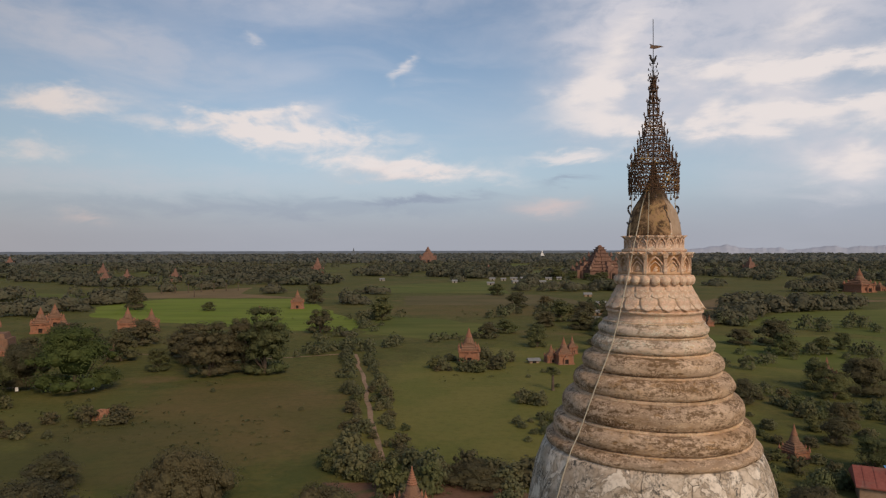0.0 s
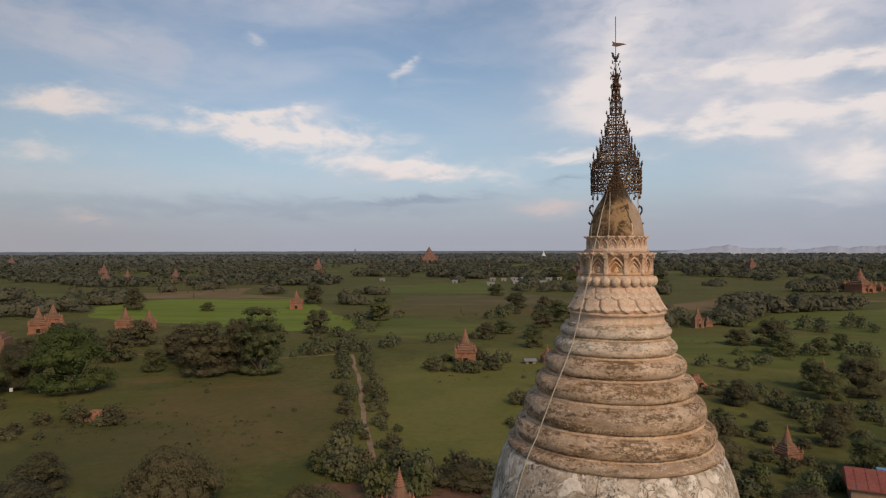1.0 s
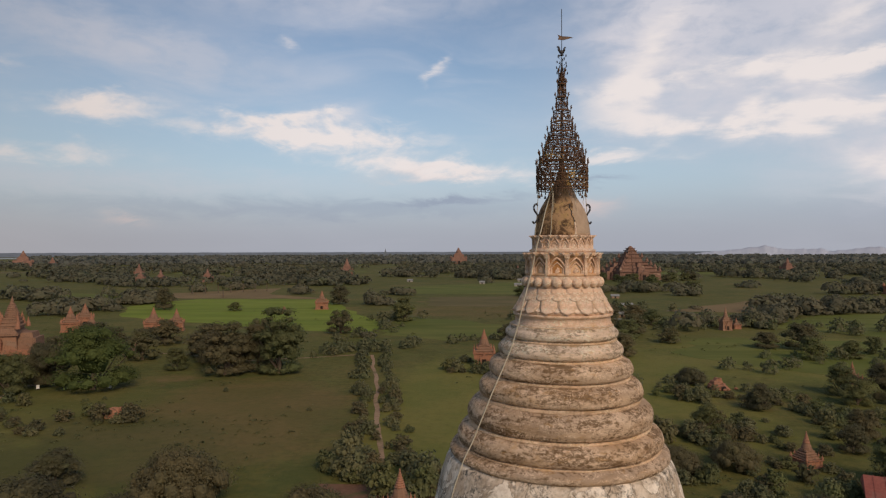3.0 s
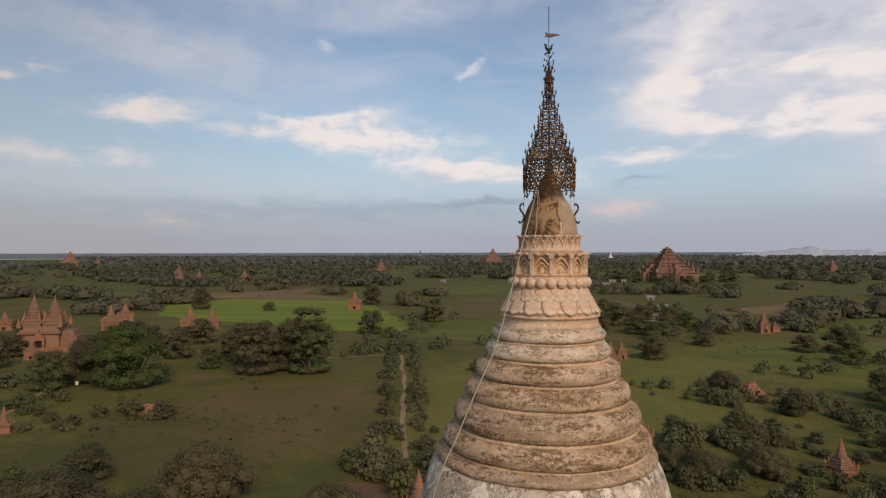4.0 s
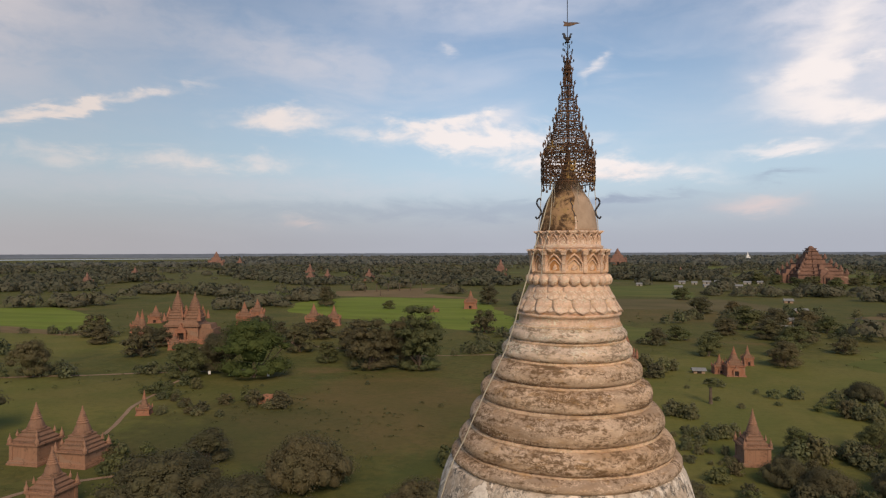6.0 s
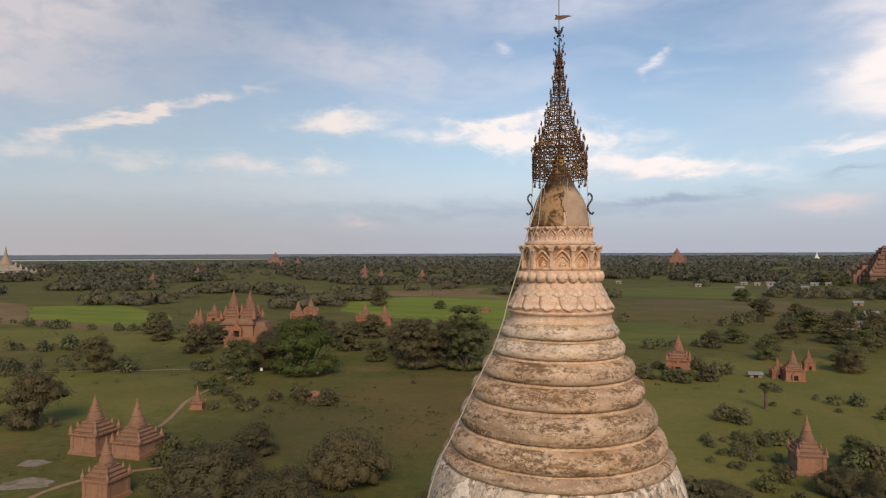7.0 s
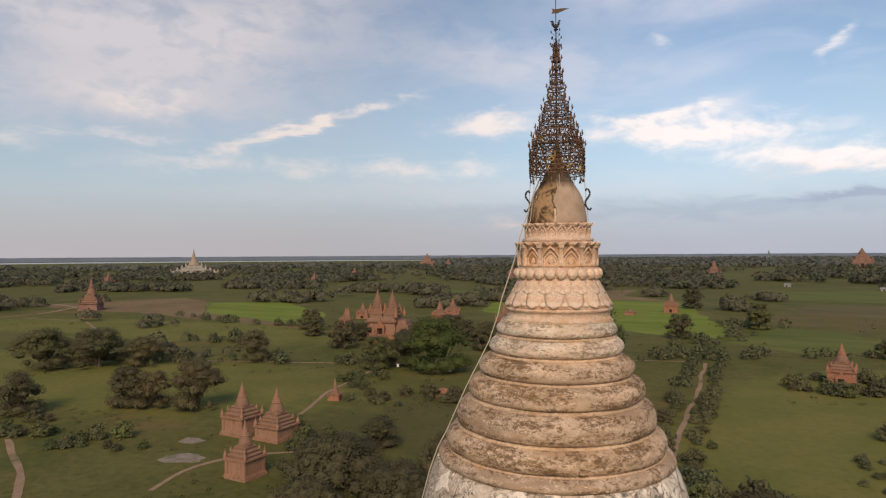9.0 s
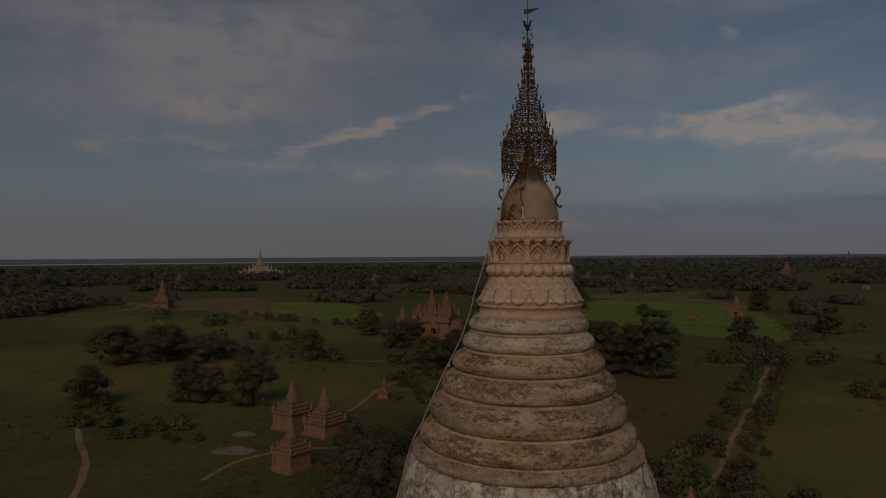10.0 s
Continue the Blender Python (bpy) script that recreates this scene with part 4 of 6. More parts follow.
        lf = Shape().tube([(0, 0, zz - 0.10), (r * 0.6 * c, r * 0.6 * d, zz - 0.02), (r * c, r * d, zz + 0.02)], 0.006, 4)
        lf.blob((r * c, r * d, zz + 0.045), (0.022, 0.022, 0.052), 6, 4)
        lf.make("pole_leaf", M_DARK_IRON, crown)
    # bird finial: body, breast, raised tail and head
    bird = Shape().blob((0.0, 0, 4.90), (0.10, 0.05, 0.07), 9, 6).blob((0.09, 0, 4.98), (0.04, 0.03, 0.07), 7, 5).blob((0.12, 0, 5.06), (0.04, 0.022, 0.025), 7, 5)
    bird.blob((-0.10, 0, 4.99), (0.05, 0.02, 0.09), 7, 5).blob((-0.13, 0, 5.07), (0.06, 0.014, 0.03), 7, 5).lathe([(0.08, 4.78), (0.05, 4.82), (0.03, 4.86)], 8)
    bird.make("bird_finial", M_DARK_IRON, crown, "", True).matrix_basis = pose(0, 0, 0.08, 0, 0, 12)
    vane = Shape()
    prof = [(-0.14, 0.10), (-0.10, 0.03), (-0.14, -0.06), (0.06, -0.075), (0.18, -0.04), (0.30, 0.0), (0.42, 0.02), (0.30, 0.05), (0.14, 0.06), (0.0, 0.055)]
    n = len(prof)
    vane.add([(x, 0.012, 5.20 + z) for x, z in prof] + [(x, -0.012, 5.20 + z) for x, z in prof], [tuple(range(n)), tuple(range(2 * n - 1, n - 1, -1))] + [(i, i + n, (i + 1) % n + n, (i + 1) % n) for i in range(n)])
    vane.make("vane", M_IRON, crown, "tattered rusty vane").matrix_basis = pose(0, 0, 0.27, 0, 0, 12)
    # two stay rods with curled serpent brackets
    for a in (radians(14.4), radians(-165.6)):
        c, d = math.cos(a), math.sin(a)
        Shape().tube([(0.86 * c, 0.86 * d, 0.2), (0.92 * c, 0.92 * d, -0.7), (1.00 * c, 1.00 * d, -1.45)], 0.012, 5).make("stay_rod", M_CABLE, crown)
        pts = []
        for k in range(19):
            t = k / 18
            out = 0.96 + 0.075 * math.sin(t * 2 * math.pi * 0.98 + 0.4)
            pts.append((out * c, out * d, -0.33 - 0.62 * t))
        pts = [(0.90 * c, 0.90 * d, -0.37), (0.93 * c, 0.93 * d, -0.30)] + pts + [(1.03 * c, 1.03 * d, -0.98), (1.08 * c, 1.08 * d, -0.91)]
        Shape().tube(pts, 0.033, 6).make("serpent_bracket", M_DARK_IRON, crown, "", True)
    for a in (radians(-60), radians(-120), radians(100), radians(-20)):
        c, d = math.cos(a), math.sin(a)
        Shape().tube([(0.80 * c, 0.80 * d, 0.15), (0.72 * c, 0.72 * d, -0.25), (0.80 * c, 0.80 * d, -0.62)], 0.008, 4).make("stay_wire", M_CABLE, crown)


great_stupa()
iron_crown()


def conductor():
    """The cable that drops from the crown over the rings to the bell, held off the swelling rings."""
    a = radians(-139)
    rows = [(0.50, 32.0), (0.80, 31.3), (0.98, 30.7), (1.22, 30.0), (1.42, 29.2), (1.80, 28.0), (1.90, 27.5), (2.17, 26.65), (2.50, 25.95), (2.84, 25.25), (3.16, 24.5), (3.47, 23.75), (3.75, 23.2), (4.02, 22.4), (4.22, 21.6), (4.55, 20.4), (4.85, 19.0), (5.2, 17.4), (5.55, 16.5), (6.1, 15.2), (6.8, 13.4), (7.3, 11.0)]
    pts = [(SX - 0.03 * max(0.0, min(7.0, 28.8 - z)) + r * math.cos(a - 0.015 * min(i, 14)), SY + r * math.sin(a - 0.015 * min(i, 14)), z) for i, (r, z) in enumerate(rows)]
    tagged(Shape().tube(pts, 0.019, 6).make("conductor_cable", M_CABLE, None, "", True), "pale cable running down the spire over its rings", "cable")
    b = radians(-118)
    pts = [(SX + r * math.cos(b), SY + r * math.sin(b), z) for r, z in ((0.86, 31.9), (0.95, 31.2), (1.05, 30.5), (1.42, 29.8), (1.50, 29.0))]
    tagged(Shape().tube(pts, 0.010, 5).make("guy_wire", M_CABLE), "thin guy wire beside the spire", "cable")


conductor()


# ---------------------------------------------------------------- brick shrines
def wobbly(s, amount, seed):
    """Worn masonry: nudges every vertex a little."""
    s.v = [(x + amount * noise.noise((x * 1.7 + seed, y * 1.7, z * 1.7)), y + amount * noise.noise((x * 1.7, y * 1.7 + seed, z * 1.7 + 5)), z + 0.5 * amount * noise.noise((x * 1.3, y * 1.3, z * 1.3 + seed)) * (1 if z > 0.3 else 0)) for x, y, z in s.v]
    return s


def door_arch(s, w, h, depth, y):
    """A pointed porch front on the -y face: pilasters and a flame-shaped pediment."""
    s.box(-w, -w * 0.6, y - depth, y, 0, h * 0.75).box(w * 0.6, w, y - depth, y, 0, h * 0.75)
    pts = [(-w * 1.15, h * 0.72), (-w * 0.9, h * 0.95), (-w * 0.4, h * 1.1), (0, h * 1.45), (w * 0.4, h * 1.1), (w * 0.9, h * 0.95), (w * 1.15, h * 0.72)]
    n = len(pts)
    s.add([(x, y - depth, z) for x, z in pts] + [(x, y, z) for x, z in pts], [tuple(range(n)), tuple(range(2 * n - 1, n - 1, -1))] + [(i, i + n, (i + 1) % n + n, (i + 1) % n) for i in range(n)])
    return s


def shrine(x, y, w, h, turn=0.0, mat=None, label="small red brick shrine with stepped roof and spire", steps=3, body=0.42, name="brick_shrine", porch=True, slim=1.0, group="brick shrines on the plain"):
    """A square brick shrine: plinth, body, cornice, stepped terraces with corner finials, bell and spire."""
    mat = mat or M_BRICK
    t = thing(name, x, y, 0, label, "shrine", group, turn=turn)
    a, hb, sd = w / 2, h * min(body, 0.37), x * 0.13 + y

    def slab(half, z0, z1, taper=0.0, s=None):
        return (s or Shape()).box(-half, half, -half, half, z0, z1, taper)

    # stepped plinth
    q = slab(a * 1.16, -0.3, h * 0.030)
    slab(a * 1.11, h * 0.030, h * 0.058, 0, q)
    slab(a * 1.05, h * 0.058, h * 0.085, 0.02 * a, q)
    wobbly(q, 0.06, sd).make("plinth", mat, t)
    wall = wobbly(slab(a, h * 0.085, hb * 0.84, 0.02 * a), 0.05, sd).make("body", mat, t)
    for cx in (-1, 1):
        for cy in (-1, 1):
            u = a * 0.90
            wobbly(Shape().box(cx * u - a * 0.13, cx * u + a * 0.13, cy * u - a * 0.13, cy * u + a * 0.13, h * 0.085, hb * 0.84), 0.04, sd + cx).make("corner_pilaster", mat, wall)
    # cornice of four courses that step outwards
    q = Shape()
    for k, f in enumerate((1.03, 1.08, 1.14, 1.10)):
        slab(a * f, hb * (0.83 + 0.043 * k), hb * (0.872 + 0.043 * k), 0, q)
    wobbly(q, 0.05, sd).make("cornice", mat, t)
    z, r = hb, a
    top_z = hb + h * (0.060 * steps + 0.015)
    for k in range(steps):
        r2 = a * (0.90 - 0.40 * k / max(1, steps - 0.6) * slim)
        z2 = hb + (top_z - hb) * (k + 1) / steps
        d = z2 - z
        q = slab(r2, z, z + 0.42 * d, 0.01 * a)
        slab(r2 * 1.05, z + 0.42 * d, z + 0.56 * d, 0, q)
        slab(r2 * 1.00, z + 0.56 * d, z2, 0.13 * a, q)
        tier = wobbly(q, 0.06, sd + k).make("terrace", M_BRICK_ROOF, t, "dark weathered roof terrace")
        if k < 2:
            for cx in (-1, 1):
                for cy in (-1, 1):
                    u, g = (a * 1.0, 1.0) if k == 0 else (r2 * 0.98, 0.7)
                    zb = hb if k == 0 else z + 0.5 * d
                    Shape().lathe([(a * 0.14 * g, zb), (a * 0.13 * g, zb + h * 0.030 * g), (a * 0.15 * g, zb + h * 0.036 * g), (a * 0.10 * g, zb + h * 0.07 * g), (a * 0.05 * g, zb + h * 0.10 * g), (a * 0.012, zb + h * 0.155 * g)], 8, cx * u, cy * u).make("corner_finial", mat, tier)
        z, r = z2, r2
    # bell with mouldings, running up into a ringed cone
    b = a * 0.47
    hs = h - z
    wobbly(Shape().lathe([(b * 1.22, z - 0.05), (b * 1.20, z + hs * 0.04), (b * 1.06, z + hs * 0.05), (b * 1.04, z + hs * 0.10), (b * 0.97, z + hs * 0.17), (b * 0.86, z + hs * 0.25), (b * 0.72, z + hs * 0.32), (b * 0.66, z + hs * 0.36)], 16), 0.04, sd).make("bell", M_BRICK_ROOF, t)
    rows, n = [], 8
    for k in range(n):
        f = k / n
        rr = b * 0.66 * (1 - f) ** 1.15 + 0.025 * a
        zz = z + hs * (0.36 + 0.60 * f)
        rows += [(rr * 0.96, zz), (rr * 1.05, zz + hs * 0.02), (rr * 1.02, zz + hs * 0.04), (rr * 0.88, zz + hs * 0.06)]
    rows += [(0.05 * a, z + hs * 0.96), (0.02 * a, h)]
    wobbly(Shape().lathe(rows, 12), 0.03, sd + 3).make("spire", mat, t)
    if porch:
        front = wobbly(door_arch(Shape(), a * 0.40, hb * 0.72, a * 0.24, -a), 0.04, sd).make("porch", mat, t)
        Shape().box(-a * 0.20, a * 0.20, -a * 1.14 - 0.02, -a * 0.98, 0.05, hb * 0.55).make("doorway", M_DOOR, front, "open doorway filled with painted shade")
    return t


shrine(24.9, 102.0, 3.5, 7.6, 12, M_BRICK_PALE, "pinkish brick shrine with stepped roof among scrub", porch=False)
shrine(50.2, 93.8, 2.7, 4.8, 20, M_BRICK, "small dark red stepped brick shrine among bushes", steps=4, body=0.22, porch=False)
shrine(-3.6, 69.0, 3.4, 7.0, 10, M_BRICK, "slender red brick shrine beside the scrub")
shrine(-73.4, 74.9, 4.5, 8.4, 5, M_BRICK_PALE, "pink brick shrine with pointed spire in a cluster", porch=False)
shrine(-66.2, 76.0, 4.7, 8.1, 5, M_BRICK_PALE, "weathered stepped brick shrine in a cluster", steps=4, body=0.28, porch=False)
shrine(-55.6, 61.2, 3.6, 7.4, 5, M_BRICK_PALE, "pink brick shrine with square base beside a dirt path", porch=False)
shrine(-78.0, 101.7, 2.2, 4.6, 25, M_BRICK, "tiny red brick stupa in the grass", steps=2, body=0.25, porch=False)
shrine(6.5, 174.0, 5.2, 9.4, 0, M_BRICK, "red brick temple with arched porch among bushes", body=0.42)
shrine(31.4, 172.4, 3.9, 7.0, 10, M_BRICK, "red brick shrine of a pair with spire")
shrine(28.4, 174.5, 2.8, 4.8, 10, M_BRICK, "low red brick shrine joined to its neighbour", steps=2)
shrine(36.8, 188.8, 2.4, 5.2, 10, M_BRICK, "small pointed red brick shrine")
shrine(98.0, 252.0, 3.3, 8.8, 5, M_BRICK_PALE, "pale pink brick shrine with slim spire among trees")
shrine(103.5, 256.0, 2.6, 4.2, 5, M_BRICK, "small brick stupa among trees", porch=False)
shrine(86.5, 148.0, 2.6, 5.6, 15, M_BRICK, "slim brick stupa in a grove", steps=2, porch=False)
shrine(-117.0, 242.0, 6.0, 9.2, 20, M_BRICK, "red brick temple with tall spire behind trees")
shrine(-110.0, 246.0, 5.0, 8.4, 20, M_BRICK, "red brick temple beside its twin")
shrine(-75.6, 338.0, 6.0, 9.7, 10, M_BRICK, "red brick temple beside a large tree")
shrine(-89.0, 316.0, 4.4, 3.4, 10, M_BRICK, "low ruined brick shrine in a paddy field", steps=1, body=0.6, porch=False)
shrine(-350.0, 193.0, 9.0, 18.6, 40, M_BRICK_FAR, "tall weathered brick stupa beside a field", steps=4, body=0.22, porch=False)
shrine(-305.0, 168.0, 5.0, 5.0, 40, M_BRICK, "squat ruined brick shrine", steps=2, body=0.5)
shrine(290.0, 458.0, 13.0, 16.5, 20, M_BRICK, "large red brick temple with tall spire", body=0.34)
shrine(312.0, 470.0, 6.0, 7.0, 20, M_BRICK, "small red brick temple beside a larger one")
shrine(-154.0, 188.0, 4.4, 10.6, 30, M_BRICK, "slim red brick stupa beside the temple compound", steps=4, body=0.25, porch=False)
shrine(-155.8, 262.0, 6.0, 9.0, 30, M_BRICK, "ruined red brick shrine behind trees")
shrine(-148.0, 240.0, 6.0, 9.5, 30, M_BRICK, "broken red brick temple in a compound")
shrine(-135.0, 232.0, 5.0, 7.5, 30, M_BRICK, "low red brick temple in a compound")
shrine(-94.0, 186.0, 2.2, 6.0, 30, M_STUCCO, "pointed pale stupa showing above trees", steps=2, body=0.25, porch=False)
shrine(-128.0, 172.0, 3.2, 6.0, 30, M_BRICK, "low brick gate shrine of the compound", steps=2)
shrine(-171.0, 205.0, 4.2, 8.0, 30, M_BRICK, "brick stupa west of the compound", steps=3, porch=False)
shrine(-189.0, 236.0, 5.2, 7.5, 30, M_BRICK, "brick shrine among hedges")


def compound_temple():
    """The large twin-spired temple: a broad stuccoed block with terraces and two tapering towers."""
    t = thing("twin_temple", -137.5, 190.0, 0, "large red brick temple with two tapering spires and faded walls", "temple", turn=18)
    wobbly(Shape().box(-7.4, 11.4, -6.0, 6.0, -0.3, 1.0), 0.15, 1).make("plinth", M_BRICK, t)
    wobbly(Shape().box(-5.4, 5.4, -4.6, 4.6, 1.0, 5.2, 0.15), 0.15, 2).make("body", M_BRICK_PALE, t, "faded pale pinkish walls")
    wobbly(Shape().box(5.4, 10.4, -4.0, 4.0, 1.0, 4.4, 0.2).box(5.3, 9.4, -3.4, 3.4, 4.4, 5.9, 0.5), 0.25, 8).make("wing", M_BRICK_ROOF, t, "broken red brick side wing")
    wobbly(Shape().box(-5.9, 5.9, -5.1, 5.1, 5.2, 5.9).box(-5.5, 5.5, -4.7, 4.7, 5.9, 6.5, 0.2).box(-5.0, 5.0, -4.2, 4.2, 6.5, 7.3, 0.5), 0.18, 3).make("cornice", M_BRICK_ROOF, t, "dark weathered brick cornice")
    for cx, hh in ((-3.0, 17.3), (2.8, 16.9)):
        for k, (r, z0, z1) in enumerate(((2.65, 7.2, 8.3), (2.35, 8.3, 9.3), (2.1, 9.3, 10.3))):
            wobbly(Shape().box(cx - r, cx + r, -r, r, z0, z1 - 0.3, 0.1).box(cx - r * 1.06, cx + r * 1.06, -r * 1.06, r * 1.06, z1 - 0.35, z1, 0.2), 0.12, k + cx).make("terrace", M_BRICK_ROOF, t)
            for qx in (-1, 1):
                for qy in (-1, 1):
                    Shape().lathe([(0.38, z1), (0.34, z1 + 0.6), (0.14, z1 + 1.1), (0.02, z1 + 1.9)], 7, cx + qx * r * 0.95, qy * r * 0.95).make("corner_finial", M_BRICK, t)
        rows = []
        for k in range(9):
            f = k / 9
            rr = 1.75 * (1 - f ** 1.5) + 0.25
            zz = 10.3 + (hh - 12.0) * f
            rows += [(rr * 0.97, zz), (rr * 1.06, zz + 0.16), (rr * 0.98, zz + 0.34)]
        rows += [(0.5, hh - 1.6), (0.26, hh - 0.8), (0.03, hh)]
        wobbly(Shape().lathe(rows, 12, cx, 0, math.pi / 12), 0.14, cx).make("spire", M_BRICK_ROOF, t)
    wobbly(door_arch(Shape(), 1.7, 4.6, 1.2, -4.6), 0.08, 5).make("porch", M_BRICK, t)
    Shape().box(-0.75, 0.75, -5.0, -4.55, 0.9, 3.0).make("doorway", M_DOOR, t, "open doorway filled with painted shade")
    for cx in (-5.7, 5.7):
        for cy in (-4.5, 4.5):
            Shape().lathe([(0.7, 7.2), (0.6, 8.2), (0.3, 9.0), (0.03, 10.2)], 8, cx, cy).make("corner_finial", M_BRICK, t)
    w = thing("compound_wall", -137, 190, 0, "ruined red brick compound wall", "wall", turn=33)
    for k in range(14):
        L = Shape().box(-14 + k * 2.0, -12 + k * 2.0, -10.4, -9.7, -0.2, 1.6 + 0.7 * noise.noise((k * 0.7, 3, 0)))
        wobbly(L, 0.1, k).make("wall_length", M_BRICK, w)


compound_temple()


def ruin(x, y, w, h, turn, label):
    t = thing("brick_ruin", x, y, 0, label, "ruin", turn=turn)
    rng = random.Random(int(x * 10))
    for k in range(4):
        r = w * (0.5 - 0.10 * k)
        ox, oy = rng.uniform(-0.08, 0.08) * w, rng.uniform(-0.05, 0.05) * w
        s = Shape().lathe([(r * 1.08, h * 0.25 * k - 0.2), (r, h * 0.25 * k + 0.1), (r * 0.92, h * 0.25 * (k + 0.7)), (r * 0.72, h * 0.25 * (k + 1)), (0.05, h * 0.25 * (k + 1) + 0.1)], 9, ox, oy, 0.4 * k)
        wobbly(s, 0.55, k + x).make("broken_wall", M_BRICK, t)
    Shape().box(-w * 0.10, w * 0.10, -w * 0.50, -w * 0.38, 0, h * 0.36).make("opening", M_DOOR, t, "opening filled with painted shade")
    for k in range(7):
        wobbly(Shape().blob((rng.uniform(-w, w) * 0.8, rng.uniform(-w, w) * 0.7, 0.15), (0.5, 0.4, 0.35), 6, 4, 0.5, k), 0.05, k).make("rubble", M_BRICK, t)


ruin(56.5, 145.0, 4.6, 2.4, 15, "broken red brick ruin overgrown with bushes")


def mound(x, y, w, h, turn, label):
    """A collapsed shrine: a rounded heap of red brick earth with rubble on it."""
    t = thing("brick_mound", x, y, 0, label, "mound", turn=turn)
    s = Shape().blob((0, 0, 0), (w * 0.5, w * 0.32, h), 16, 10, 0.45, x).blob((w * 0.2, 0.1, 0), (w * 0.3, w * 0.25, h * 0.75), 12, 8, 0.5, y)
    wobbly(s, 0.25, x).make("heap", M_BRICK, t)
    rng = random.Random(4)
    for k in range(16):
        a, f = rng.uniform(0, 6.28), rng.uniform(0.3, 0.55)
        wobbly(Shape().box(-0.2, 0.2, -0.12, 0.12, -0.1, 0.16), 0.08, k).make("rubble", M_BRICK, t).matrix_basis = pose(w * f * math.cos(a), w * f * 0.64 * math.sin(a), 0.05, rng.uniform(-20, 20), rng.uniform(-20, 20), rng.uniform(0, 180))


mound(-61.2, 116.5, 4.8, 1.5, 30, "low red earthy brick mound beside bushes in pasture")
ruin(-4.0, 74.0, 6.0, 1.0, 5, "low mound of red bricks in the scrub")


def pyramid_temple():
    """The vast stepped brick temple far away: six receding terraces, corner stupas, porches and window openings."""
    X, Y = 166.0, 698.0
    t = thing("pyramid_temple", X, Y, 0, "huge dark red brick temple with receding terraces and blunt top", "temple", turn=14)
    levels = [(23, 0, 9.0), (19.4, 9.0, 12.4), (16.2, 12.4, 15.4), (13.2, 15.4, 18.6), (9.2, 18.6, 23.0), (7.0, 23.0, 27.0), (5.2, 27.0, 30.4), (3.8, 30.4, 32.8)]
    for k, (a, z0, z1) in enumerate(levels):
        wobbly(Shape().box(-a, a, -a, a, z0, z1 - 0.6, 0.8).box(-a * 0.4, a * 0.4, -a * 1.12, a * 1.12, z0, z1 - 1.2, 0.6).box(-a * 1.12, a * 1.12, -a * 0.4, a * 0.4, z0, z1 - 1.0, 0.6).box(-a * 1.01, a * 1.01, -a * 1.01, a * 1.01, z1 - 0.6, z1), 0.5, k * 3.0).make("terrace", M_BRICK_DARK, t)
        if k < 5:
            for cx in (-1, 1):
                for cy in (-1, 1):
                    c = a * 0.93
                    Shape().lathe([(1.9, z1), (1.6, z1 + 1.8), (0.9, z1 + 3.0), (0.1, z1 + 5.0)], 8, cx * c, cy * c).make("corner_stupa", M_BRICK_DARK, t)
    Shape().lathe([(2.9, 32.2), (2.6, 33.4), (1.6, 34.4), (0.4, 35.0)], 10).make("broken_top", M_BRICK_DARK, t)
    for turn in (0, 90, 180, 270):
        p = wobbly(Shape().box(-6, 6, -29, -22, 0, 9).box(-4.2, 4.2, -25, -18, 9, 13, 1.2).box(-2.6, 2.6, -20, -13, 13, 17.5, 1.2), 0.4, turn).make("porch", M_BRICK_DARK, t)
        p.matrix_basis = pose(0, 0, 0, 0, 0, turn)
        g = door_arch(Shape(), 3.4, 8.0, 1.0, -29).make("pediment", M_BRICK_DARK, t)
        g.matrix_basis = pose(0, 0, 0, 0, 0, turn)
        d = Shape().box(-1.5, 1.5, -30.1, -29.0, 0, 5.0).make("doorway", M_DOOR, t, "tall doorway filled with painted shade")
        d.matrix_basis = pose(0, 0, 0, 0, 0, turn)
        for cx in (-19, -14, -9, 9, 14, 19):
            o = Shape().box(cx - 0.9, cx + 0.9, -22.3, -21.4, 2.6, 6.2).make("window", M_DOOR, t, "window opening filled with painted shade")
            o.matrix_basis = pose(0, 0, 0, 0, 0, turn)


pyramid_temple()


def far_temple(x, y, w, h, turn, mat, label, name="far_temple", slim=0.5):
    t = thing(name, x, y, 0, label, "temple", "temples on the horizon", turn=turn)
    a = w / 2
    z = 0.0
    for k, (f, g) in enumerate(((1.0, 0.30), (0.86, 0.40), (0.62, 0.58), (0.46, 0.66))):
        wobbly(Shape().box(-a * f, a * f, -a * f, a * f, z, h * g, 0.02 * w), 0.02 * w, k).make("terrace", mat, t)
        z = h * g
    Shape().lathe([(a * 0.34, z), (a * 0.33, z + h * 0.08), (a * 0.26, z + h * 0.15), (a * 0.17, z + h * 0.20), (a * 0.13, h * 0.92), (a * 0.04, h)], 12).make("spire", mat, t)
    for cx in (-1, 1):
        for cy in (-1, 1):
            Shape().lathe([(a * 0.12, h * 0.30), (a * 0.1, h * 0.38), (a * 0.02, h * 0.48)], 8, cx * a * 0.9, cy * a * 0.9).make("corner_stupa", mat, t)
    Shape().box(-a * 0.12, a * 0.12, -a * 1.02, -a * 0.95, 0, h * 0.18).make("doorway", M_DOOR, t, "doorway filled with painted shade")


